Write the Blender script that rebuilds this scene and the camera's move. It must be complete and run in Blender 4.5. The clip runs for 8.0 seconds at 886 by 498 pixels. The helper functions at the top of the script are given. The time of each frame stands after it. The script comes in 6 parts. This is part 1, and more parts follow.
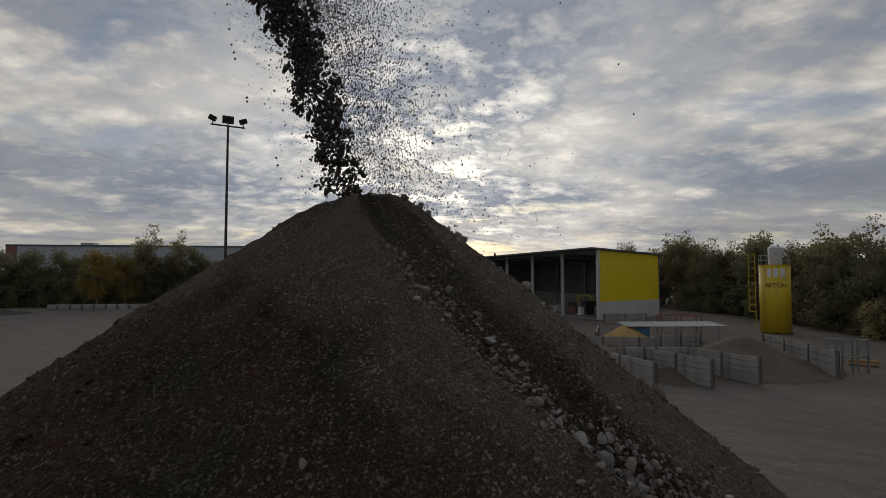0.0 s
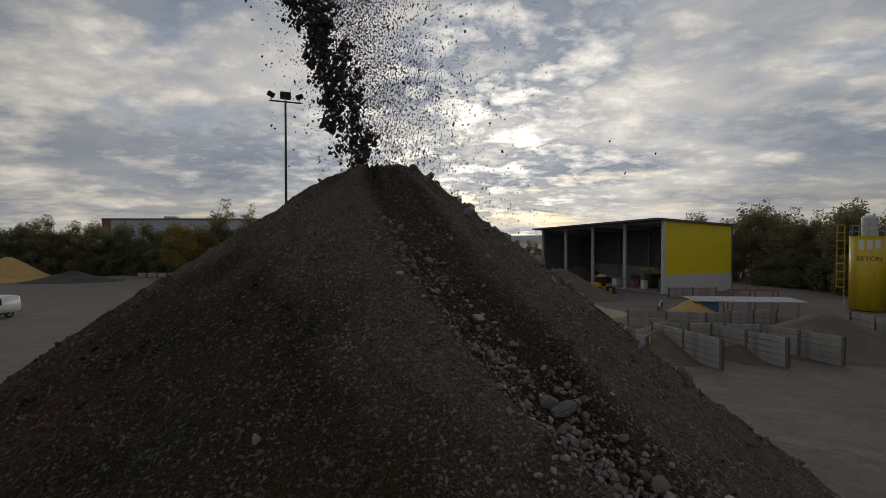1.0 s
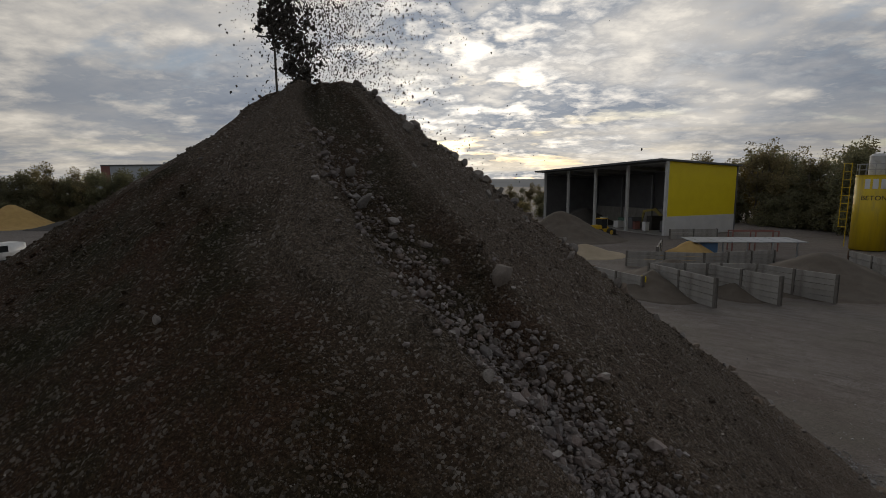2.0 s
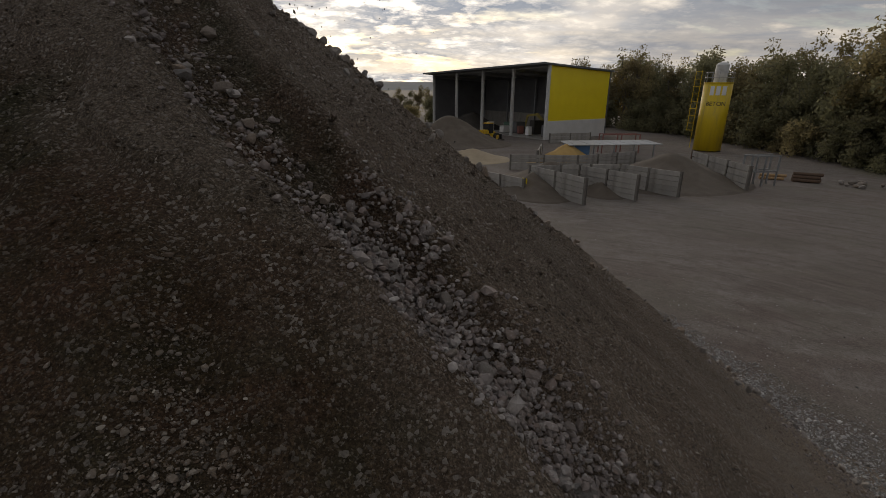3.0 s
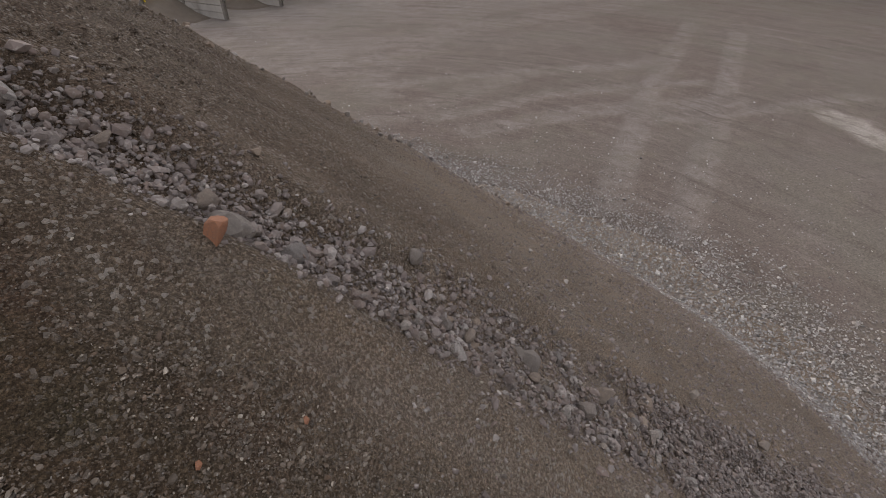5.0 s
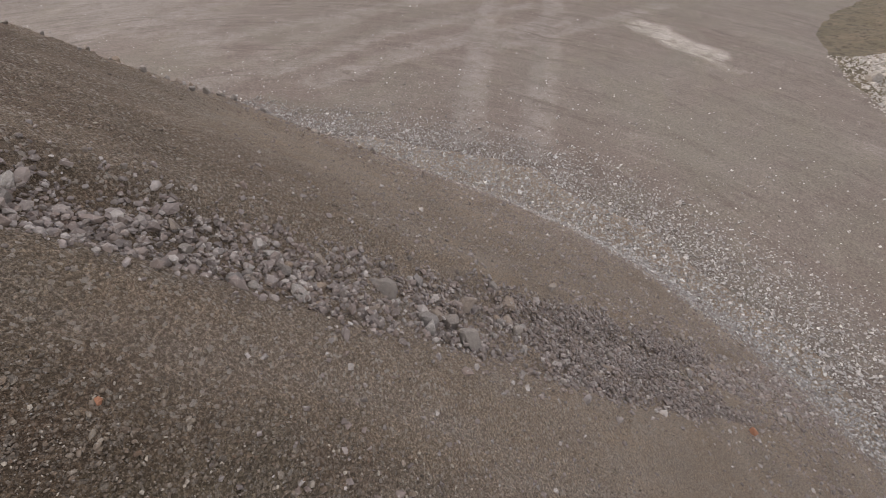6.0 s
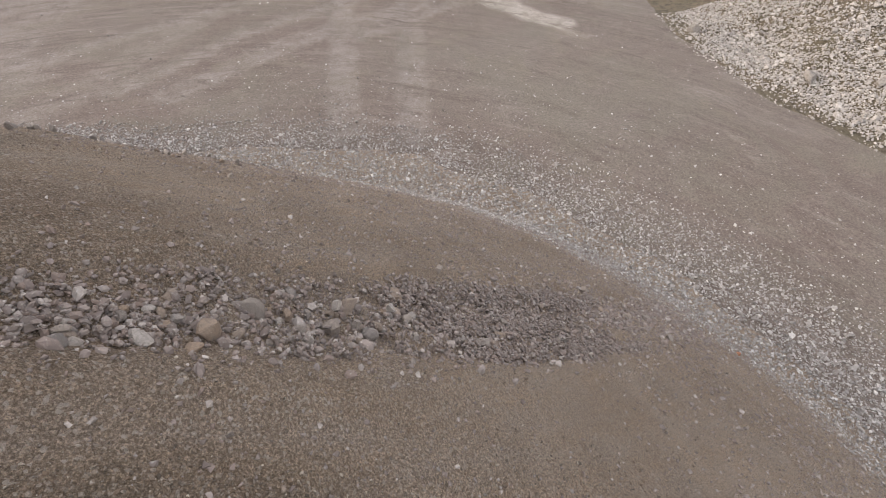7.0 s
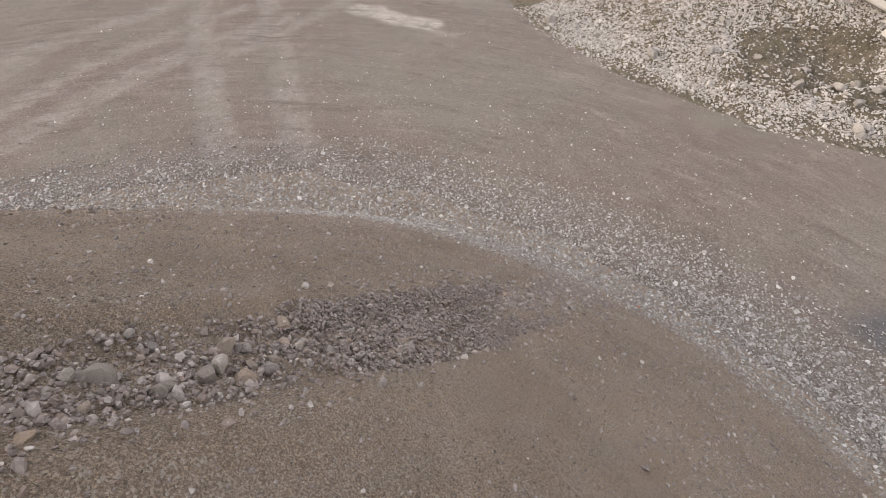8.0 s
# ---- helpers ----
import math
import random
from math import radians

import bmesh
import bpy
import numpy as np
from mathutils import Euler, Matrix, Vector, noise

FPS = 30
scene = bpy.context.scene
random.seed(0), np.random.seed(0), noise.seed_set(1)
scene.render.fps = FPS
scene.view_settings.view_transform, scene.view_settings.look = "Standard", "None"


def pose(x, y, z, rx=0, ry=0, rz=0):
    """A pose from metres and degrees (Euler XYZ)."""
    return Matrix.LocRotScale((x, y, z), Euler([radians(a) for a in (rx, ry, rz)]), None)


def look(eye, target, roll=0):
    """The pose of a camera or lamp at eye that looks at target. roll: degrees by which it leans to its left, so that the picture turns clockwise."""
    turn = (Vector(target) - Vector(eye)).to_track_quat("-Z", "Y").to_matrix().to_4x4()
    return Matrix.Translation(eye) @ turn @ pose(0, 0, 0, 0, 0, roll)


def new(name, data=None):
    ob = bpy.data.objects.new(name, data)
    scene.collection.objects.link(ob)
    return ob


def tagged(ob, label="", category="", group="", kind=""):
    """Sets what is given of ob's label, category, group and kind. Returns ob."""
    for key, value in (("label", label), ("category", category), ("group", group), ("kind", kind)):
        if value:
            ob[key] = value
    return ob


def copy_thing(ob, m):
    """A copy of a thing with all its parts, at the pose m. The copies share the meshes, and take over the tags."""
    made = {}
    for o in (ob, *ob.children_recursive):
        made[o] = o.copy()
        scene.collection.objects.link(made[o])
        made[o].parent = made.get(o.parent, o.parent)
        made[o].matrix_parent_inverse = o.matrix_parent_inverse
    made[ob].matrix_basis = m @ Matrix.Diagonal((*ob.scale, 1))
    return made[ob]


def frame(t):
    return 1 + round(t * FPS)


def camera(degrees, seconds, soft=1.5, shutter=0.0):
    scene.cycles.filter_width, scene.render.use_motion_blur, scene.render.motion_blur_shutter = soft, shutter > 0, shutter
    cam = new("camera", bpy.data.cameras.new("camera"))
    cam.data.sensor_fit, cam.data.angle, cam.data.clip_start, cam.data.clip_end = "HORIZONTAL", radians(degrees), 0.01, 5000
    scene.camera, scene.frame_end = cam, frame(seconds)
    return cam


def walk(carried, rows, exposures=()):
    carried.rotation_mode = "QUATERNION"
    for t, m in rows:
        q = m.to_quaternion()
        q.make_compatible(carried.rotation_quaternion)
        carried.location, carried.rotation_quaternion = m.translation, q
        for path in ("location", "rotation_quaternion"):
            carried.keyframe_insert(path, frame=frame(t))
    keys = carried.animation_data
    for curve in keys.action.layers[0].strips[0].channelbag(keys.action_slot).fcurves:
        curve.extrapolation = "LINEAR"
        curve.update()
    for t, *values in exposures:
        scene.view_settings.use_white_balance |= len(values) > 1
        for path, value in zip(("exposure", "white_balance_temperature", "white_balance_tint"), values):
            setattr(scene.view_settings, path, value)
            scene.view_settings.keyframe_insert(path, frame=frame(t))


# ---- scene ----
cam = camera(87.2, 8.0, soft=0.85, shutter=0.0)
PATH = [
    (0, (-0.534, 0.128, 6.98), (-0.555, 2.125, 7.066), -0.0),
    (0.5, (-0.4, 0.249, 7.001), (-0.535, 2.244, 7.038), 0.1),
    (1, (-0.278, 0.239, 6.987), (-0.547, 2.221, 6.951), -0.0),
    (1.2, (-0.217, 0.234, 6.973), (-0.53, 2.208, 6.901), -0.2),
    (2.3, (0.11, 0.223, 6.798), (-0.122, 2.172, 6.417), -0.5),
    (2.5, (0.135, 0.216, 6.781), (0.001, 2.157, 6.317), -0.2),
    (3, (0.179, 0.176, 6.733), (0.352, 2.058, 6.078), 0.3),
    (3.5, (0.22, 0.12, 6.686), (0.723, 1.867, 5.853), 0.9),
    (4, (0.247, 0.041, 6.65), (1.032, 1.581, 5.645), 1.3),
    (4.5, (0.281, -0.022, 6.599), (1.24, 1.294, 5.438), 1.8),
    (5, (0.324, -0.079, 6.504), (1.432, 0.999, 5.236), 1.4),
    (5.2, (0.345, -0.114, 6.485), (1.504, 0.863, 5.18), 1.6),
    (6.3, (0.426, -0.268, 6.400), (1.747, 0.208, 4.975), 2.7),
    (6.5, (0.436, -0.299, 6.410), (1.778, 0.104, 4.983), 2.7),
    (7, (0.486, -0.380, 6.412), (1.872, -0.165, 4.987), 2.8),
    (7.5, (0.529, -0.474, 6.399), (1.935, -0.436, 4.976), 3.0),
    (8, (0.535, -0.537, 6.391), (1.959, -0.689, 4.995), 3.2),
]
EXPOSURES = [(0, 0.05, 7080, 10), (1.2, 0.05, 7080, 10), (2.5, 0.12, 7300, 11), (3.5, 0.85, 7650, 14), (4.5, 1.65, 7500, 17), (5.2, 1.95, 7500, 17),
             (6.5, 2.6, 7600, 16), (8, 2.65, 7600, 16)]
walk(cam, [(t, look(eye, aim, lean)) for t, eye, aim, lean in PATH], EXPOSURES)

# ---- world and sun ----
SUN_AZ, SUN_EL = radians(-3), radians(11)          # azimuth clockwise from +y
SUN_DIR = Vector((math.sin(SUN_AZ) * math.cos(SUN_EL), math.cos(SUN_AZ) * math.cos(SUN_EL), math.sin(SUN_EL)))


class Nodes:
    """Short hand for node trees."""

    def __init__(self, tree):
        self.tree = tree
        tree.nodes.clear()

    def add(self, kind, **props):
        n = self.tree.nodes.new(kind)
        if "operation" in props:
            n.operation = props["operation"]
        if "use_clamp" in props:
            n.use_clamp = props["use_clamp"]
        if "data_type" in props:
            n.data_type, n.blend_type = props["data_type"], props["blend_type"]
        if "feature" in props:
            n.feature = props["feature"]
        if "attribute_name" in props:
            n.attribute_name = props["attribute_name"]
        if "sky_type" in props:
            n.sky_type, n.sun_disc = props["sky_type"], False
            n.sun_elevation, n.sun_rotation = props["sun_elevation"], props["sun_rotation"]
        return n

    def link(self, a, b):
        self.tree.links.new(a, b)

    def put(self, socket, value):
        if isinstance(value, bpy.types.NodeSocket):
            self.link(value, socket)
        elif value is not None:
            socket.default_value = value

    def math(self, op, a, b=None, clamp=False):
        n = self.add("ShaderNodeMath", operation=op, use_clamp=clamp)
        self.put(n.inputs[0], a)
        self.put(n.inputs[1], b)
        return n.outputs[0]

    def mix(self, fac, a, b, blend="MIX"):
        n = self.add("ShaderNodeMix", data_type="RGBA", blend_type=blend)
        self.put(n.inputs[0], fac)
        self.put(n.inputs[6], (*a, 1) if isinstance(a, tuple) and len(a) == 3 else a)
        self.put(n.inputs[7], (*b, 1) if isinstance(b, tuple) and len(b) == 3 else b)
        return n.outputs[2]

    def noise(self, vec, scale, detail=4, rough=0.55, dist=0.0):
        n = self.add("ShaderNodeTexNoise")
        self.put(n.inputs["Vector"], vec)
        n.inputs["Scale"].default_value, n.inputs["Detail"].default_value = scale, detail
        n.inputs["Roughness"].default_value, n.inputs["Distortion"].default_value = rough, dist
        return n.outputs["Fac"]

    def voronoi(self, vec, scale, feature="F1"):
        n = self.add("ShaderNodeTexVoronoi", feature=feature)
        self.put(n.inputs["Vector"], vec)
        n.inputs["Scale"].default_value = scale
        return n

    def ramp(self, fac, stops):
        n = self.add("ShaderNodeValToRGB")
        while len(n.color_ramp.elements) < len(stops):
            n.color_ramp.elements.new(0.5)
        for e, (p, c) in zip(n.color_ramp.elements, stops):
            e.position, e.color = p, (*c, 1) if isinstance(c, tuple) else (c, c, c, 1)
        self.put(n.inputs[0], fac)
        return n.outputs[0]

    def rescale(self, v, a, b, c=0.0, d=1.0):
        n = self.add("ShaderNodeMapRange")
        self.put(n.inputs[0], v)
        for i, x in enumerate((a, b, c, d)):
            n.inputs[i + 1].default_value = x
        return n.outputs[0]

    def stretch(self, vec, s):
        n = self.add("ShaderNodeMapping")
        self.put(n.inputs[0], vec)
        n.inputs["Scale"].default_value = s
        return n.outputs[0]


def make_world():
    w = bpy.data.worlds.new("sky")
    scene.world = w
    w.use_nodes = True
    k = Nodes(w.node_tree)
    sky = k.add("ShaderNodeTexSky", sky_type="NISHITA", sun_elevation=SUN_EL, sun_rotation=SUN_AZ)
    geo = k.add("ShaderNodeTexCoord").outputs["Generated"]
    sep = k.add("ShaderNodeSeparateXYZ")
    k.link(geo, sep.inputs[0])
    height = k.math("ADD", k.math("ABSOLUTE", sep.outputs[2]), 0.2)
    flat = k.add("ShaderNodeCombineXYZ")
    k.link(k.math("DIVIDE", sep.outputs[0], height), flat.inputs[0])
    k.link(k.math("DIVIDE", sep.outputs[1], height), flat.inputs[1])
    flat = flat.outputs[0]
    big = k.noise(k.stretch(flat, (0.75, 1.0, 1)), 1.0, 3, 0.5, 0.2)
    mid = k.noise(k.stretch(flat, (1.0, 1.1, 1)), 3.0, 6, 0.52, 0.0)
    fine = k.noise(k.stretch(flat, (1.0, 1.1, 1)), 8.0, 5, 0.6, 0.15)
    dense = k.math("ADD", k.math("MULTIPLY", big, 0.5), k.math("MULTIPLY", mid, 0.38))
    dense = k.math("ADD", dense, k.math("MULTIPLY", fine, 0.17))
    toward = k.add("ShaderNodeVectorMath", operation="DOT_PRODUCT")
    k.link(geo, toward.inputs[0])
    toward.inputs[1].default_value = SUN_DIR
    near = k.math("MAXIMUM", toward.outputs["Value"], 0.0)
    wide, tight = k.math("POWER", near, 4.0), k.math("POWER", near, 22.0)
    cloud = k.ramp(dense, [(0.41, (0.74, 0.73, 0.71)), (0.475, (0.47, 0.48, 0.5)), (0.53, (0.24, 0.28, 0.35)), (0.62, (0.16, 0.2, 0.275))])
    lift = k.math("ADD", 0.68, k.math("MULTIPLY", wide, 0.5))
    col = k.add("ShaderNodeCombineColor")
    for i in range(3):
        k.link(lift, col.inputs[i])
    lit = k.mix(1.0, cloud, col.outputs[0], "MULTIPLY")
    # blue seen through gaps, and bright rims and holes toward the sun
    blue = k.mix(1.0, sky.outputs[0], (0.05, 0.058, 0.075), "MULTIPLY")
    gap = k.math("MULTIPLY", k.rescale(k.noise(k.stretch(flat, (0.8, 1.3, 1)), 1.5, 6, 0.6, 0.2), 0.55, 0.66), 0.7)
    body = k.mix(gap, lit, blue)
    rim = k.rescale(k.math("ADD", k.math("MULTIPLY", mid, 0.6), k.math("MULTIPLY", fine, 0.4)), 0.48, 0.72)
    rim = k.math("MULTIPLY", rim, k.math("ADD", k.math("MULTIPLY", wide, 0.38), k.math("MULTIPLY", tight, 1.7)))
    body = k.mix(1.0, body, k.mix(rim, (0, 0, 0), (1.0, 0.92, 0.78)), "ADD")
    bands = k.rescale(k.noise(k.stretch(geo, (3.0, 3.0, 34.0)), 1.0, 5, 0.6, 0.4), 0.42, 0.62, 0.15, 1.0)
    horizon = k.math("MULTIPLY", k.rescale(sep.outputs[2], 0.15, 0.02), k.math("ADD", 0.2, k.math("MULTIPLY", wide, 0.5)))
    body = k.mix(k.math("MULTIPLY", horizon, bands), body, (0.78, 0.69, 0.54))
    bg = k.add("ShaderNodeBackground")
    k.link(body, bg.inputs[0])
    bg.inputs[1].default_value = 1.0
    out = k.add("ShaderNodeOutputWorld")
    k.link(bg.outputs[0], out.inputs[0])


make_world()
sun = new("sun", bpy.data.lights.new("sun", "SUN"))
sun.data.energy, sun.data.angle, sun.data.color = 0.6, radians(25), (1.0, 0.93, 0.84)
sun.matrix_world = look(SUN_DIR * 50, (0, 0, 0))


# ---- materials ----
def material(name):
    m = bpy.data.materials.new(name)
    m.use_nodes = True
    k = Nodes(m.node_tree)
    out, bsdf = k.add("ShaderNodeOutputMaterial"), k.add("ShaderNodeBsdfPrincipled")
    k.link(bsdf.outputs[0], out.inputs[0])
    return m, k, bsdf


def bump(k, bsdf, height, strength, distance):
    n = k.add("ShaderNodeBump")
    n.inputs["Strength"].default_value, n.inputs["Distance"].default_value = strength, distance
    k.link(height, n.inputs["Height"])
    k.link(n.outputs[0], bsdf.inputs["Normal"])


def plain(name, a, b, scale=3.0, rough=0.7, metal=0.0, grain=0.3, dirt=None, vary=0.0, streak=(1, 1, 1)):
    """Paint, concrete, steel: two tones at two scales, a fine grain and, if given, dirt."""
    m, k, bsdf = material(name)
    vec = k.add("ShaderNodeTexCoord").outputs["Object"]
    vec = k.stretch(vec, streak)
    big, small = k.noise(vec, scale, 5, 0.6), k.noise(vec, scale * 13, 3, 0.6)
    c = k.mix(k.rescale(big, 0.3, 0.7), a, b)
    if dirt:
        c = k.mix(k.rescale(k.noise(vec, scale * 0.6, 7, 0.7, 0.6), 0.52, 0.75, 0, 0.75), c, dirt)
    if vary:
        r = k.add("ShaderNodeObjectInfo").outputs["Random"]
        c = k.mix(k.rescale(r, 0, 1, 0, vary), c, tuple(x * 0.35 for x in a))
    k.link(c, bsdf.inputs["Base Color"])
    k.put(bsdf.inputs["Roughness"], k.rescale(small, 0.3, 0.7, rough - 0.1, min(1, rough + 0.1)))
    bsdf.inputs["Metallic"].default_value = metal
    bump(k, bsdf, small, grain, 0.01)
    return m


def stones(name, cols, rough=0.85, scale=25.0, island=True):
    """Loose stones: each one its own tone."""
    m, k, bsdf = material(name)
    vec = k.add("ShaderNodeTexCoord").outputs["Object"]
    r = k.add("ShaderNodeNewGeometry").outputs["Random Per Island"] if island else k.add("ShaderNodeObjectInfo").outputs["Random"]
    c = k.ramp(r, [(i / (len(cols) - 1), x) for i, x in enumerate(cols)])
    n = k.noise(vec, scale, 5, 0.65)
    c = k.mix(k.rescale(n, 0.42, 0.7, 0, 0.6), c, (0.11, 0.095, 0.08))
    c = k.mix(k.rescale(k.noise(vec, scale * 5, 2), 0.58, 0.7, 0, 0.35), c, (0.5, 0.48, 0.45))
    k.link(c, bsdf.inputs["Base Color"])
    bsdf.inputs["Roughness"].default_value = rough
    bump(k, bsdf, k.noise(vec, scale * 2.5, 4, 0.7), 0.5, 0.01)
    return m


def pile_soil():
    """Dumped soil: bands running down from the top, fine gravel in it, damp and dry."""
    m, k, bsdf = material("dumped_soil")
    vec = k.add("ShaderNodeTexCoord").outputs["Object"]
    sep = k.add("ShaderNodeSeparateXYZ")
    k.link(vec, sep.inputs[0])
    ang = k.math("ARCTAN2", sep.outputs[1], sep.outputs[0])
    rad = k.math("SQRT", k.math("ADD", k.math("MULTIPLY", sep.outputs[0], sep.outputs[0]), k.math("MULTIPLY", sep.outputs[1], sep.outputs[1])))
    polar = k.add("ShaderNodeCombineXYZ")
    k.link(k.math("MULTIPLY", ang, 6.0), polar.inputs[0])
    k.link(k.math("MULTIPLY", rad, 0.45), polar.inputs[1])
    polar = polar.outputs[0]
    band, fine = k.noise(polar, 1.1, 4, 0.6, 0.3), k.noise(polar, 4.5, 4, 0.6, 0.2)
    blot = k.noise(vec, 1.7, 6, 0.65, 0.5)
    c = k.mix(k.rescale(band, 0.35, 0.65), (0.142, 0.094, 0.064), (0.19, 0.142, 0.104))
    c = k.mix(k.rescale(fine, 0.42, 0.68, 0, 0.55), c, (0.175, 0.117, 0.077))
    c = k.mix(k.rescale(blot, 0.45, 0.68, 0, 0.6), c, (0.115, 0.096, 0.06))
    c = k.mix(k.rescale(k.noise(vec, 0.6, 4, 0.6, 0.4), 0.5, 0.66, 0, 0.35), c, (0.095, 0.076, 0.06))
    dry = k.math("MULTIPLY", k.rescale(k.math("ADD", rad, k.math("MULTIPLY", band, 2.0)), 2.9, 4.6), k.rescale(k.noise(vec, 1.1, 5, 0.65, 0.5), 0.3, 0.62, 0.6, 1.0))
    c = k.mix(dry, c, k.mix(k.rescale(fine, 0.35, 0.65), (0.44, 0.345, 0.264), (0.43, 0.36, 0.3)))
    c = k.mix(k.math("MULTIPLY", k.rescale(rad, 1.9, 0.8, 0, 0.75), k.rescale(blot, 0.35, 0.6, 0.55, 1.0)), c, (0.31, 0.255, 0.21))
    # paler soil on the upper east slope
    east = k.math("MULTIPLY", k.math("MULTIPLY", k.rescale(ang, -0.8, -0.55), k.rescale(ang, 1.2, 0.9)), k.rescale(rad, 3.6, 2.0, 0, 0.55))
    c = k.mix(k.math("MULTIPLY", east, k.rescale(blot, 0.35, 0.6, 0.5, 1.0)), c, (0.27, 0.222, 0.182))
    # a smooth paler ridge beside the chute, and damp, mossy soil west of it
    ridge = k.add("ShaderNodeAttribute", attribute_name="ridge").outputs["Fac"]
    damp = k.add("ShaderNodeAttribute", attribute_name="damp").outputs["Fac"]
    c = k.mix(k.math("MULTIPLY", ridge, 0.75), c, k.mix(fine, (0.2, 0.16, 0.125), (0.27, 0.22, 0.175)))
    c = k.mix(k.math("MULTIPLY", damp, 0.88), c, k.mix(k.rescale(k.noise(vec, 3.2, 5, 0.6, 0.4), 0.36, 0.64), (0.042, 0.04, 0.013), (0.105, 0.052, 0.028)))
    patch = k.rescale(k.noise(polar, 2.3, 5, 0.65, 0.6), 0.4, 0.62)
    patch = k.math("MULTIPLY", patch, k.rescale(ridge, 0.0, 1.0, 1.0, 0.2))
    plainer = k.rescale(damp, 0.0, 1.0, 1.0, 0.5)
    grit = k.voronoi(vec, 115.0)
    tone = k.add("ShaderNodeSeparateColor")
    k.link(grit.outputs["Color"], tone.inputs[0])
    pale = k.math("MULTIPLY", k.rescale(tone.outputs[0], 0.86, 0.93), k.math("ADD", 0.4, k.math("MULTIPLY", patch, 0.6)))
    earth, dust = k.noise(vec, 120, 6, 0.78, 0.3), k.noise(vec, 380, 3, 0.75)
    dark = k.mix(1.0, c, (0.36, 0.34, 0.32), "MULTIPLY")
    c = k.mix(k.rescale(earth, 0.56, 0.44, 0, 0.75), c, dark)
    bright = k.mix(1.0, c, (1.9, 1.85, 1.8), "MULTIPLY")
    c = k.mix(k.rescale(earth, 0.54, 0.68, 0, 0.8), c, bright)
    c = k.mix(k.rescale(dust, 0.5, 0.66, 0, 0.55), c, k.mix(1.0, c, (0.4, 0.38, 0.36), "MULTIPLY"))
    c = k.mix(k.math("MULTIPLY", pale, plainer), c, (0.42, 0.375, 0.33))
    coarse = k.voronoi(vec, 44.0)
    tone3 = k.add("ShaderNodeSeparateColor")
    k.link(coarse.outputs["Color"], tone3.inputs[0])
    crumbs = k.voronoi(vec, 280.0)
    tone2 = k.add("ShaderNodeSeparateColor")
    k.link(crumbs.outputs["Color"], tone2.inputs[0])
    c = k.mix(k.math("MULTIPLY", k.rescale(tone2.outputs[0], 0.86, 0.94, 0, 0.6), plainer), c, (0.36, 0.31, 0.26))
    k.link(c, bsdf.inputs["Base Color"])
    bsdf.inputs["Roughness"].default_value = 0.95
    bsdf.inputs["Specular IOR Level"].default_value = 0.2
    h = k.math("ADD", k.math("MULTIPLY", grit.outputs["Distance"], -1.4), k.math("MULTIPLY", crumbs.outputs["Distance"], -0.7))
    h = k.math("ADD", h, k.math("MULTIPLY", k.noise(vec, 30, 6, 0.75), 1.9))
    lump = k.math("MULTIPLY", k.rescale(tone3.outputs[0], 0.8, 0.9), k.rescale(coarse.outputs["Distance"], 0.0, 0.5, 1.0, 0.0))
    h = k.math("ADD", h, k.math("MULTIPLY", lump, 1.2))
    bump(k, bsdf, h, 1.0, 0.014)
    return m


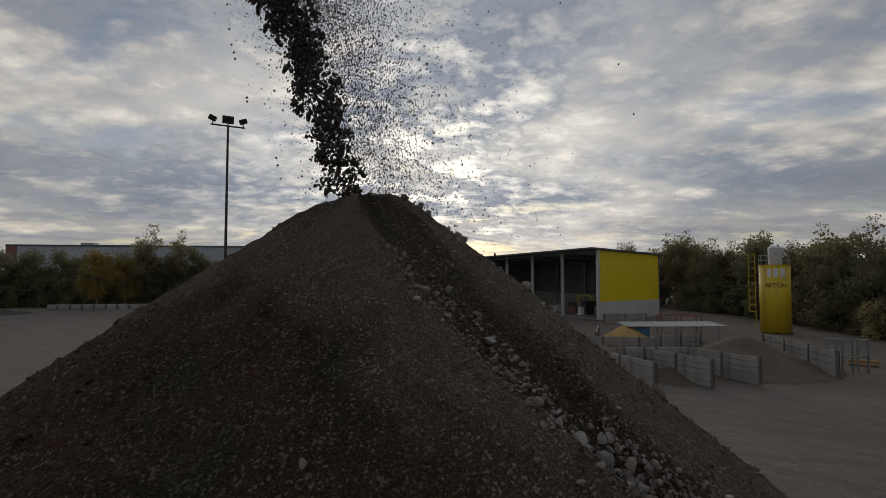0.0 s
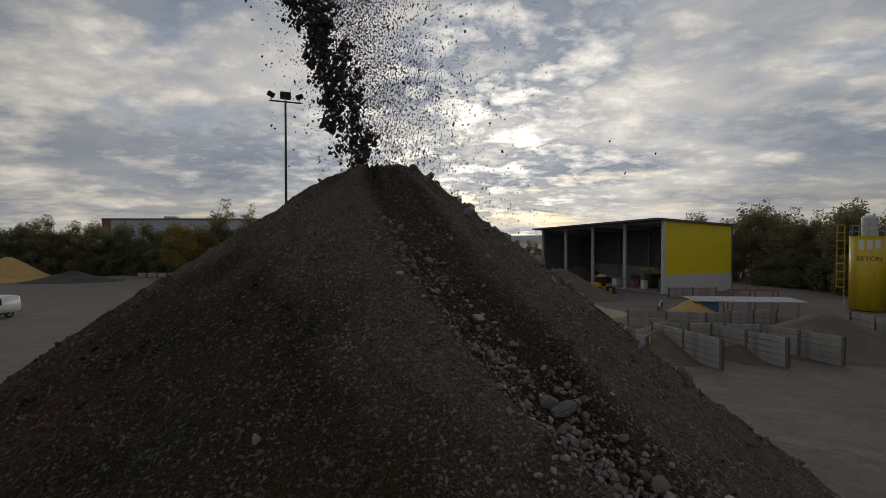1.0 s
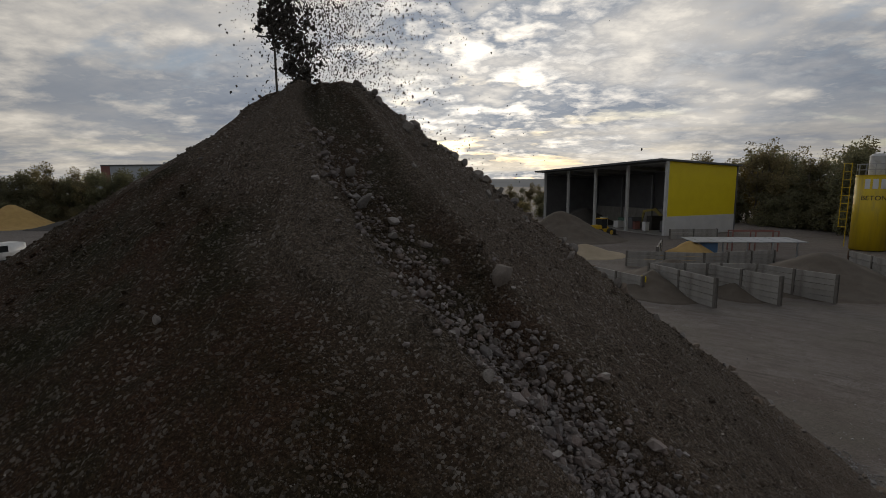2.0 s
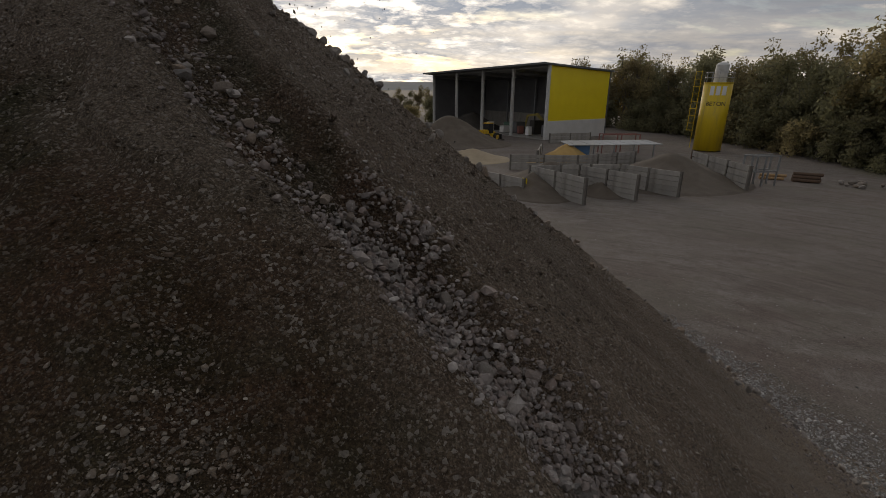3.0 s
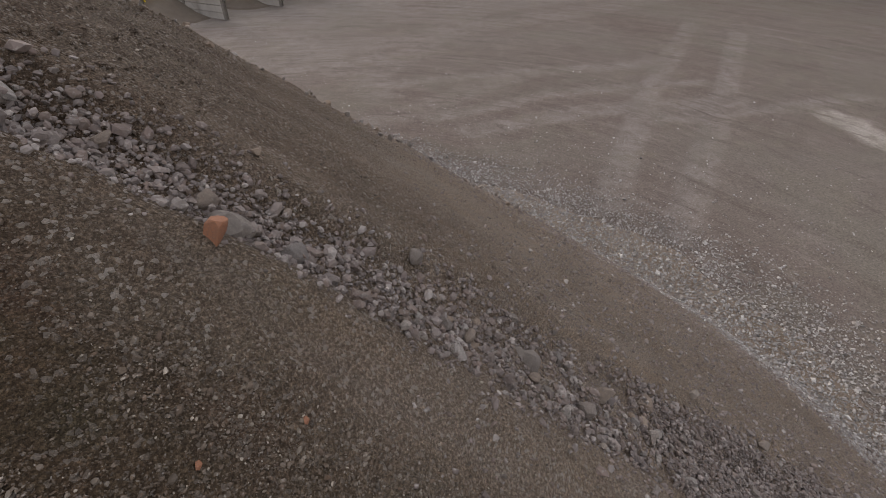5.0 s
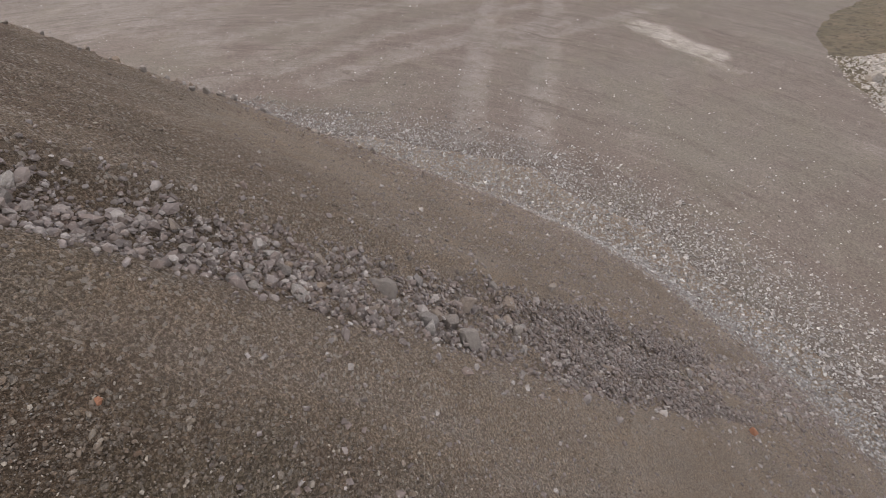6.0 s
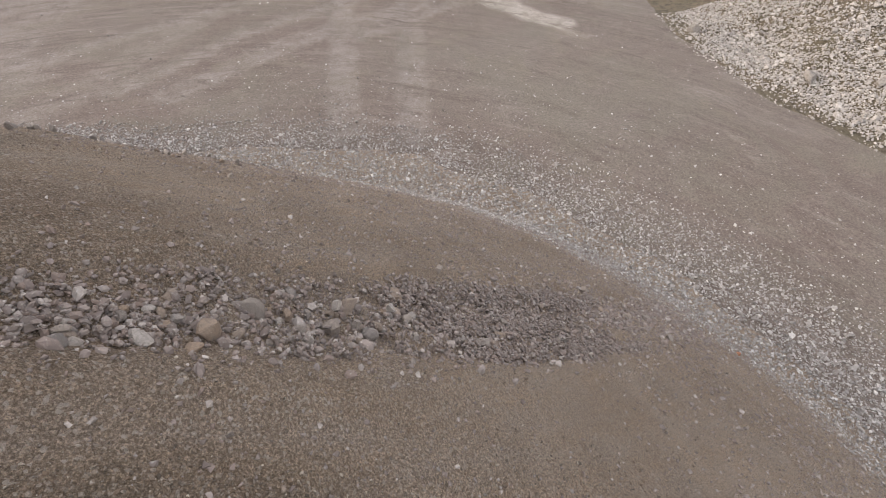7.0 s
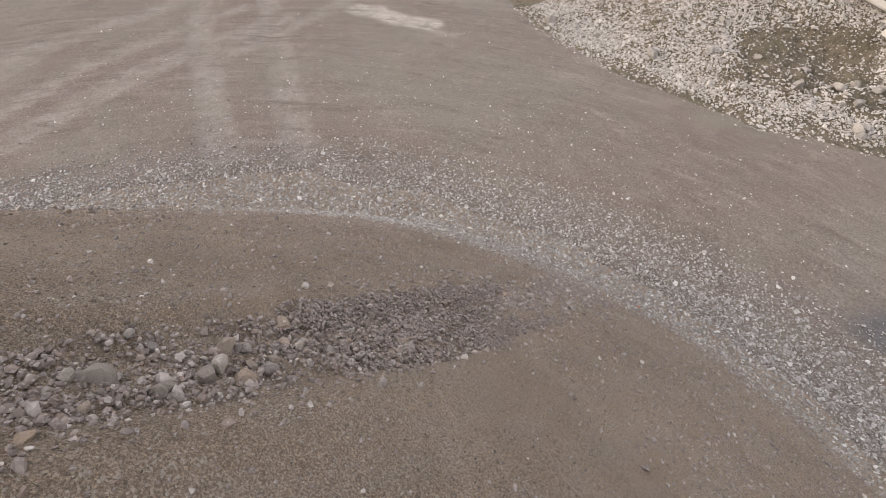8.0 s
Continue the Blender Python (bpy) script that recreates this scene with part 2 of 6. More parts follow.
def yard_ground():
    """Driven, dusty gravel ground; the mesh's dust tells where wheels ran and where western sheen is painted in, its
    pale where mud dried.
    """
    m, k, bsdf = material("yard_ground")
    vec = k.add("ShaderNodeTexCoord").outputs["Object"]
    dust = k.add("ShaderNodeAttribute", attribute_name="dust").outputs["Fac"]
    pale = k.add("ShaderNodeAttribute", attribute_name="pale").outputs["Fac"]
    green = k.add("ShaderNodeAttribute", attribute_name="green").outputs["Fac"]
    wet = k.add("ShaderNodeAttribute", attribute_name="wet").outputs["Fac"]
    big = k.noise(vec, 0.11, 6, 0.6, 0.8)
    sep = k.add("ShaderNodeSeparateXYZ")
    k.link(vec, sep.inputs[0])
    east, north = k.math("ADD", sep.outputs[0], 1.05), k.math("SUBTRACT", sep.outputs[1], 2.88)
    round_it = k.add("ShaderNodeCombineXYZ")
    k.link(k.math("MULTIPLY", k.math("ARCTAN2", north, east), 14.0), round_it.inputs[0])
    k.link(k.math("SQRT", k.math("ADD", k.math("MULTIPLY", east, east), k.math("MULTIPLY", north, north))), round_it.inputs[1])
    round_it = round_it.outputs[0]
    streaks = k.noise(k.stretch(round_it, (0.22, 1.0, 1)), 0.6, 6, 0.65, 0.7)
    c = k.mix(k.rescale(big, 0.35, 0.65), (0.15, 0.12, 0.102), (0.178, 0.158, 0.136))
    c = k.mix(k.rescale(streaks, 0.45, 0.7, 0, 0.6), c, (0.125, 0.1, 0.082))
    c = k.mix(k.rescale(k.noise(vec, 1.3, 6, 0.7, 0.5), 0.5, 0.72, 0, 0.5), c, (0.24, 0.212, 0.188))
    broken = k.rescale(k.noise(vec, 1.7, 6, 0.75, 0.6), 0.36, 0.62, 0.1, 1.0)
    c = k.mix(k.math("MULTIPLY", dust, broken), c, (0.29, 0.27, 0.245))
    c = k.mix(k.math("MULTIPLY", pale, k.rescale(broken, 0, 1, 0.5, 1)), c, (0.42, 0.395, 0.35))
    c = k.mix(green, c, k.mix(k.noise(vec, 3, 5, 0.7), (0.05, 0.07, 0.025), (0.1, 0.095, 0.04)))
    scuff = k.noise(k.stretch(round_it, (0.28, 1.5, 1)), 1.5, 7, 0.74, 0.9)
    c = k.mix(k.rescale(scuff, 0.52, 0.64, 0, 0.7), c, (0.11, 0.09, 0.073))
    c = k.mix(k.rescale(scuff, 0.44, 0.33, 0, 0.6), c, (0.25, 0.225, 0.2))
    c = k.mix(k.rescale(k.noise(vec, 0.35, 5, 0.6, 1.5), 0.55, 0.68, 0, 0.55), c, (0.185, 0.165, 0.13))
    c = k.mix(k.rescale(k.noise(vec, 0.21, 5, 0.65, 1.0), 0.5, 0.62, 0, 0.5), c, (0.16, 0.148, 0.118))
    grit = k.voronoi(vec, 60.0)
    tone = k.add("ShaderNodeSeparateColor")
    k.link(grit.outputs["Color"], tone.inputs[0])
    c = k.mix(k.rescale(tone.outputs[0], 0.75, 0.98, 0, 0.22), c, (0.34, 0.31, 0.285))
    c = k.mix(k.rescale(tone.outputs[1], 0.7, 0.98, 0, 0.25), c, (0.085, 0.07, 0.058))
    c = k.mix(1.0, c, (0.965, 0.95, 0.975), "MULTIPLY")
    c = k.mix(k.math("MULTIPLY", wet, 0.85), c, (0.06, 0.06, 0.062))
    soil = k.noise(vec, 22, 6, 0.8, 0.3)
    c = k.mix(k.rescale(soil, 0.52, 0.4, 0, 0.7), c, k.mix(1.0, c, (0.5, 0.48, 0.46), "MULTIPLY"))
    c = k.mix(k.rescale(soil, 0.54, 0.68, 0, 0.7), c, k.mix(1.0, c, (1.5, 1.5, 1.5), "MULTIPLY"))
    k.link(c, bsdf.inputs["Base Color"])
    k.put(bsdf.inputs["Roughness"], k.math("SUBTRACT", k.rescale(streaks, 0.35, 0.6, 0.95, 0.75), k.math("MULTIPLY", wet, 0.55)))
    bsdf.inputs["Specular IOR Level"].default_value = 0.25
    h = k.math("ADD", k.noise(vec, 9, 7, 0.75), k.math("MULTIPLY", scuff, 1.5))
    bump(k, bsdf, h, 0.5, 0.025)
    return m


def dug_clay():
    """Dug, crumbling clay, darker in the dents between its lumps."""
    m, k, bsdf = material("excavated_clay")
    vec = k.add("ShaderNodeTexCoord").outputs["Object"]
    big, lumps, fine = k.noise(vec, 0.9, 5, 0.6, 0.5), k.noise(vec, 4.5, 7, 0.72, 0.4), k.noise(vec, 30, 4, 0.7)
    c = k.mix(k.rescale(big, 0.35, 0.65), (0.175, 0.14, 0.1), (0.12, 0.105, 0.07))
    c = k.mix(k.rescale(lumps, 0.52, 0.38, 0, 0.8), c, (0.06, 0.05, 0.034))
    c = k.mix(k.rescale(fine, 0.55, 0.7, 0, 0.5), c, (0.27, 0.235, 0.19))
    k.link(c, bsdf.inputs["Base Color"])
    bsdf.inputs["Roughness"].default_value = 0.95
    bump(k, bsdf, k.math("ADD", lumps, k.math("MULTIPLY", fine, 0.25)), 1.0, 0.22)
    return m


def leaf(name, a, b):
    m, k, bsdf = material(name)
    r = k.add("ShaderNodeNewGeometry").outputs["Random Per Island"]
    o = k.add("ShaderNodeObjectInfo").outputs["Random"]
    c = k.mix(r, a, b)
    c = k.mix(k.rescale(o, 0, 1, 0, 0.5), c, (0.11, 0.09, 0.05))
    k.link(c, bsdf.inputs["Base Color"])
    bsdf.inputs["Roughness"].default_value = 0.7
    glow = k.add("ShaderNodeBsdfTranslucent")
    k.link(c, glow.inputs[0])
    both = k.add("ShaderNodeMixShader")
    both.inputs[0].default_value = 0.6
    k.link(bsdf.outputs[0], both.inputs[1])
    k.link(glow.outputs[0], both.inputs[2])
    for n in k.tree.nodes:
        if n.type == "OUTPUT_MATERIAL":
            k.link(both.outputs[0], n.inputs[0])
    return m


SOIL, GROUND = pile_soil(), yard_ground()
PEBBLES = stones("pebbles", [(0.06, 0.046, 0.033), (0.13, 0.096, 0.068), (0.18, 0.142, 0.108), (0.105, 0.065, 0.04), (0.23, 0.188, 0.148), (0.08, 0.062, 0.046), (0.155, 0.108, 0.075), (0.12, 0.092, 0.066), (0.46, 0.41, 0.34)], scale=30)
RUBBLE = stones("rubble_stones", [(0.13, 0.104, 0.094), (0.22, 0.182, 0.168), (0.19, 0.142, 0.12), (0.3, 0.258, 0.238), (0.15, 0.125, 0.117), (0.46, 0.42, 0.39)], scale=18)
SKIRT = stones("foot_gravel", [(0.13, 0.12, 0.112), (0.36, 0.345, 0.33), (0.25, 0.23, 0.215), (0.52, 0.505, 0.49), (0.17, 0.16, 0.155), (0.62, 0.61, 0.59)], scale=12)
BOULDER = stones("boulder_stone", [(0.17, 0.146, 0.128), (0.26, 0.232, 0.208), (0.22, 0.17, 0.132), (0.4, 0.37, 0.34), (0.18, 0.163, 0.153), (0.26, 0.192, 0.14), (0.31, 0.284, 0.26)], scale=9, island=False)
HEAP_GRAVEL = stones("heap_gravel", [(0.26, 0.24, 0.222), (0.42, 0.398, 0.372), (0.34, 0.315, 0.29), (0.5, 0.478, 0.45), (0.3, 0.285, 0.268)], scale=10)
HEAP_ROCK = stones("heap_rock", [(0.18, 0.165, 0.15), (0.28, 0.262, 0.24), (0.23, 0.205, 0.18), (0.33, 0.31, 0.285)], scale=7, island=False)
CLAY_STONE = stones("orange_brick_stone", [(0.36, 0.15, 0.085), (0.4, 0.17, 0.09)], scale=20, island=False)
DAMP = stones("damp_soil_lumps", [(0.03, 0.026, 0.022), (0.055, 0.047, 0.04), (0.04, 0.035, 0.03), (0.08, 0.07, 0.06)], scale=25)
YELLOW = plain("yellow_cladding", (0.86, 0.67, 0.025), (0.8, 0.61, 0.022), 0.6, 0.45, 0.0, 0.08)
SILO_YELLOW = plain("yellow_silo_paint", (0.7, 0.5, 0.02), (0.6, 0.41, 0.02), 0.9, 0.45, 0.0, 0.1, dirt=(0.3, 0.23, 0.08), streak=(3, 3, 0.4))
CONCRETE = plain("weathered_concrete", (0.42, 0.4, 0.37), (0.3, 0.28, 0.255), 1.6, 0.9, 0.0, 0.5, dirt=(0.13, 0.115, 0.1), vary=0.3, streak=(1, 1, 0.6))
PALE_CONCRETE = plain("pale_concrete", (0.62, 0.61, 0.59), (0.54, 0.53, 0.51), 0.8, 0.85, 0.0, 0.3)
GREY_CLAD = plain("grey_cladding", (0.15, 0.15, 0.155), (0.11, 0.11, 0.115), 0.7, 0.6, 0.1, 0.2)
ROOF_GREY = plain("roof_sheet", (0.14, 0.145, 0.15), (0.09, 0.095, 0.1), 0.9, 0.5, 0.3, 0.2)
WHITE_STEEL = plain("white_steel", (0.62, 0.62, 0.61), (0.52, 0.52, 0.51), 1.2, 0.5, 0.0, 0.1, dirt=(0.3, 0.28, 0.25))
GALV = plain("galvanised_steel", (0.42, 0.43, 0.44), (0.33, 0.34, 0.35), 2.0, 0.45, 0.8, 0.1)
DARK_STEEL = plain("dark_steel", (0.06, 0.058, 0.055), (0.09, 0.08, 0.07), 3, 0.6, 0.5, 0.2)
OLD_POST = plain("old_post_steel", (0.2, 0.185, 0.165), (0.14, 0.125, 0.11), 4, 0.85, 0.1, 0.3)
RUST = plain("rusty_steel", (0.14, 0.085, 0.055), (0.1, 0.066, 0.048), 4, 0.85, 0.2, 0.4)
# red, green and blue paints greyed to carry haze over the container row
RED_BOX = plain("faded_red_paint", (0.3, 0.12, 0.1), (0.23, 0.1, 0.085), 1.5, 0.6, 0.0, 0.15, dirt=(0.18, 0.12, 0.09))
GREEN_BOX = plain("green_paint", (0.1, 0.19, 0.135), (0.08, 0.15, 0.11), 1.5, 0.55, 0.0, 0.15, dirt=(0.12, 0.12, 0.09))
BLUE_BOX = plain("blue_paint", (0.09, 0.21, 0.4), (0.08, 0.17, 0.33), 1.5, 0.55, 0.0, 0.15, dirt=(0.12, 0.13, 0.14))
ORANGE_BOX = plain("orange_paint", (0.52, 0.19, 0.1), (0.42, 0.16, 0.09), 1.5, 0.55, 0.0, 0.15, dirt=(0.25, 0.13, 0.08))
DUSTY_GREY = plain("dusty_grey_paint", (0.46, 0.41, 0.39), (0.36, 0.32, 0.3), 2.5, 0.75, 0.0, 0.2, dirt=(0.22, 0.17, 0.14))
DIRTY_YELLOW = plain("dirty_yellow_paint", (0.4, 0.32, 0.07), (0.3, 0.25, 0.09), 2.5, 0.7, 0.0, 0.2, dirt=(0.16, 0.12, 0.06))
PALE_PLASTIC = plain("clouded_plastic", (0.5, 0.52, 0.54), (0.42, 0.44, 0.46), 2.0, 0.5, 0.0, 0.1, dirt=(0.3, 0.3, 0.29))
WHITE_PAINT = plain("white_paint", (0.78, 0.78, 0.77), (0.72, 0.72, 0.71), 1.5, 0.35, 0.0, 0.05, dirt=(0.5, 0.48, 0.45))
MACHINE = plain("machine_yellow", (0.72, 0.46, 0.03), (0.6, 0.37, 0.03), 2, 0.45, 0.0, 0.1, dirt=(0.2, 0.15, 0.08))
RUBBER = plain("tyre_rubber", (0.025, 0.025, 0.025), (0.045, 0.043, 0.04), 6, 0.9, 0.0, 0.3)
BLACK = plain("black_plastic", (0.03, 0.03, 0.032), (0.05, 0.05, 0.05), 5, 0.6, 0.0, 0.1)
GLASS = plain("tinted_glass", (0.02, 0.023, 0.026), (0.03, 0.033, 0.036), 1, 0.08, 0.0, 0.0)
SAND = plain("yellow_sand", (0.5, 0.33, 0.12), (0.4, 0.25, 0.09), 1.2, 0.95, 0.0, 0.5)
PALE_SAND = plain("pale_sand", (0.4, 0.32, 0.22), (0.32, 0.26, 0.18), 1.2, 0.95, 0.0, 0.5)
BARE_SOIL = plain("heaped_soil", (0.1, 0.08, 0.062), (0.14, 0.115, 0.092), 1.0, 0.95, 0.0, 0.8, dirt=(0.1, 0.085, 0.07))
DARK_SOIL = plain("dark_soil", (0.05, 0.045, 0.04), (0.075, 0.066, 0.058), 1.0, 0.95, 0.0, 0.8)
CLAY = dug_clay()
BARK = plain("bark", (0.1, 0.08, 0.06), (0.16, 0.14, 0.12), 4, 0.9, 0.0, 0.6)
TIMBER = plain("weathered_timber", (0.42, 0.27, 0.13), (0.33, 0.2, 0.1), 2, 0.8, 0.0, 0.3, streak=(1, 8, 1))
# leaf tones are lifted and greyed, standing in for haze before the woods
LEAF_GREEN = leaf("dark_green_leaves", (0.2, 0.2, 0.115), (0.31, 0.3, 0.17))
LEAF_OLIVE = leaf("olive_autumn_leaves", (0.28, 0.24, 0.13), (0.42, 0.35, 0.18))
LEAF_YELLOW = leaf("yellow_autumn_leaves", (0.3, 0.22, 0.06), (0.42, 0.3, 0.08))
# distance haze is mixed into the ridge's blue-grey base colour
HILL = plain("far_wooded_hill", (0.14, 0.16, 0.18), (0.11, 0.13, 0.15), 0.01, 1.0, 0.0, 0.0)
FAR_WALL = plain("far_hall_cladding", (0.5, 0.53, 0.57), (0.45, 0.48, 0.52), 0.2, 0.6, 0.0, 0.05)


# ---- building helpers ----
def part(name, bm, mat, parent, label="", smooth=False):
    """Links a bmesh as one mesh object under a thing or a part."""
    me = bpy.data.meshes.new(name)
    bmesh.ops.recalc_face_normals(bm, faces=bm.faces)
    bm.to_mesh(me)
    bm.free()
    me.materials.append(mat)
    if smooth:
        me.polygons.foreach_set("use_smooth", [True] * len(me.polygons))
    ob = new(name, me)
    ob.parent = parent
    return tagged(ob, label)


def share(name, me, parent, m, label=""):
    ob = new(name, me)
    ob.parent = parent
    ob.matrix_basis = m
    return tagged(ob, label)


def thing(name, label, category, m, group=""):
    ob = new(name)
    ob.empty_display_size = 0.2
    ob.matrix_basis = m
    return tagged(ob, label, category, group)


def box(bm, c, s, m=None, bevel=0.0):
    made = bmesh.ops.create_cube(bm, size=1.0, matrix=(m or Matrix()) @ Matrix.Translation(c) @ Matrix.Diagonal((*s, 1)))
    if bevel:
        edges = {e for v in made["verts"] for e in v.link_edges}
        bmesh.ops.bevel(bm, geom=list(edges), offset=bevel, segments=2, affect="EDGES", clamp_overlap=True)
    return bm


def rod(bm, a, b, r0, r1=None, seg=10):
    a, b = Vector(a), Vector(b)
    turn = (b - a).to_track_quat("Z", "Y").to_matrix().to_4x4()
    bmesh.ops.create_cone(bm, cap_ends=True, segments=seg, radius1=r0, radius2=r0 if r1 is None else r1,
                          depth=(b - a).length, matrix=Matrix.Translation((a + b) / 2) @ turn)
    return bm


def prism(bm, outline, depth, m=None):
    """An outline in the x-z plane, drawn out along y to both sides."""
    m = m or Matrix()
    lo = [bm.verts.new(m @ Vector((x, -depth / 2, z))) for x, z in outline]
    hi = [bm.verts.new(m @ Vector((x, depth / 2, z))) for x, z in outline]
    n = len(outline)
    bm.faces.new(lo)
    bm.faces.new(hi[::-1])
    for i in range(n):
        bm.faces.new((lo[i], hi[i], hi[(i + 1) % n], lo[(i + 1) % n]))
    return bm


B = bmesh.new


def grid_mesh(name, verts, rows, cols, mat, wrap=False, smooth=True):
    i = np.arange(rows - 1)[:, None] * cols
    j = np.arange(cols if wrap else cols - 1)[None, :]
    k = (j + 1) % cols
    faces = np.stack([i + j, i + k, i + cols + k, i + cols + j], -1).reshape(-1, 4)
    me = bpy.data.meshes.new(name)
    me.from_pydata(verts.tolist(), [], faces.tolist())
    me.materials.append(mat)
    me.polygons.foreach_set("use_smooth", [smooth] * len(me.polygons))
    return me


def wave(x, y, scale, seed=0, octaves=4):
    """Cheap value noise on arrays, about -1 to 1."""
    out, amp, total = np.zeros_like(x), 1.0, 0.0
    for o in range(octaves):
        u, v = x * scale * 2 ** o + 17.3 * seed + 5.1 * o, y * scale * 2 ** o - 9.7 * seed + 3.3 * o
        i, j = np.floor(u), np.floor(v)
        f, g = u - i, v - j
        f, g = f * f * (3 - 2 * f), g * g * (3 - 2 * g)

        def h(a, b):
            s = np.sin(a * 127.1 + b * 311.7 + seed * 74.7) * 43758.5453
            return s - np.floor(s)
        out += amp * (h(i, j) * (1 - f) * (1 - g) + h(i + 1, j) * f * (1 - g) + h(i, j + 1) * (1 - f) * g + h(i + 1, j + 1) * f * g - 0.5) * 2
        total += amp
        amp *= 0.5
    return out / total


ICO = bmesh.new()
bmesh.ops.create_icosphere(ICO, subdivisions=1, radius=1.0)
ICO_V = np.array([v.co[:] for v in ICO.verts])
ICO_F = np.array([[v.index for v in f.verts] for f in ICO.faces])
ICO.free()
RNG = np.random.default_rng(7)


CHIP_V = np.array([(0.9, 0, 0.55), (-0.4, 0.8, 0.5), (-0.5, -0.75, 0.6), (0.5, 0.9, -0.5), (-1.0, 0.05, -0.55), (0.55, -0.85, -0.5)])
CHIP_F = np.array([(0, 1, 2), (3, 5, 4), (0, 3, 1), (1, 3, 4), (1, 4, 2), (2, 4, 5), (2, 5, 0), (0, 5, 3)])


def scatter_mesh(name, pts, sizes, mat, flat=0.7, rng=RNG, coarse=False):
    """Many small angular stones in one mesh."""
    base_v, base_f = (CHIP_V, CHIP_F) if coarse else (ICO_V, ICO_F)
    n, nv = len(pts), len(base_v)
    shapes = np.stack([base_v * (1 + rng.uniform(-0.35, 0.25, (nv, 1))) * rng.uniform([0.75, 0.6, 0.45], [1.2, 1.0, 0.85]) for _ in range(24)])
    q = rng.normal(size=(n, 4))
    q /= np.linalg.norm(q, axis=1)[:, None]
    w, x, y, z = q.T
    R = np.stack([1 - 2 * (y * y + z * z), 2 * (x * y - z * w), 2 * (x * z + y * w), 2 * (x * y + z * w), 1 - 2 * (x * x + z * z), 2 * (y * z - x * w),
                  2 * (x * z - y * w), 2 * (y * z + x * w), 1 - 2 * (x * x + y * y)], -1).reshape(n, 3, 3)
    v = np.einsum("nij,nkj->nki", R, shapes[rng.integers(0, 24, n)])
    v[:, :, 2] *= flat
    v = v * np.asarray(sizes)[:, None, None] * 0.5 + np.asarray(pts)[:, None, :]
    f = (base_f[None] + (np.arange(n) * nv)[:, None, None]).reshape(-1, 3)
    me = bpy.data.meshes.new(name)
    me.from_pydata(v.reshape(-1, 3).tolist(), [], f.tolist())
    me.materials.append(mat)
    return me


def boulder_mesh(seed, mat, level=3, angular=0.5):
    """A broken stone: a ball cut by several planes, then roughened."""
    rng = random.Random(seed)
    bm = B()
    bmesh.ops.create_icosphere(bm, subdivisions=level, radius=1.0)
    cuts = [(Vector([rng.gauss(0, 1) for _ in range(3)]).normalized(), rng.uniform(0.5, 0.82)) for _ in range(11)]
    s = Vector((rng.uniform(0.85, 1.25), rng.uniform(0.7, 1.0), rng.uniform(0.55, 0.85)))
    for v in bm.verts:
        p = v.co.copy()
        for d, h in cuts:
            over = p.dot(d) - h
            if over > 0:
                p -= d * over * min(1.0, 0.45 + angular)
        p += p.normalized() * (0.09 * noise.noise(p * 2.2 + Vector((seed, 0, 0))) + 0.035 * noise.noise(p * 6 + Vector((0, seed, 0))))
        v.co = Vector((p.x * s.x, p.y * s.y, p.z * s.z)) * 0.5
    me = bpy.data.meshes.new("boulder")
    bm.to_mesh(me)
    bm.free()
    me.materials.append(mat)
    me.polygons.foreach_set("use_smooth", [True] * len(me.polygons))
    me.set_sharp_from_angle(angle=radians(24))
    return me


# ---- the great pile ----
TOP = np.array([-1.05, 2.88, 7.6])
LEAN_AT = np.radians([-180, -151, -100, -60, -45, -10, 4, 18, 30, 50, 120, 180])
LEAN = [0.715, 0.73, 0.735, 0.745, 0.76, 0.80, 0.80, 0.82, 0.86, 0.84, 0.74, 0.715]
CHUTE_R = [0.0, 0.4, 0.9, 1.25, 1.6, 1.9, 2.25, 2.7, 3.0, 3.4, 4.2, 9.0]
CHUTE_A = [-66, -63, -59, -55, -53, -50.2, -48.5, -46.8, -45.6, -45, -45, -45]
CHUTE_H = [0.05, 0.12, 0.16, 0.185, 0.19, 0.175, 0.16, 0.17, 0.21, 0.27, 0.34, 0.6]
# west edge of the smooth ridge beside the chute, where the slope slipped away below it
SCARP_R = [0.0, 0.5, 0.74, 1.08, 1.4, 1.65, 2.0, 2.6]
SCARP_A = [-125, -112, -96, -75.5, -71, -66, -59, -54.5]


def chute_angle(r):
    return np.radians(np.interp(r, CHUTE_R, CHUTE_A))


def chute_half(r):
    return np.interp(r, CHUTE_R, CHUTE_H)


def slipped(dx, dy, r, a):
    """How far west of the scarp's ragged edge a place is."""
    return (np.radians(np.interp(r, SCARP_R, SCARP_A)) - a) * r + 0.09 * wave(dx, dy, 3.2, 27, 3) * np.clip(r, 0.3, 1)


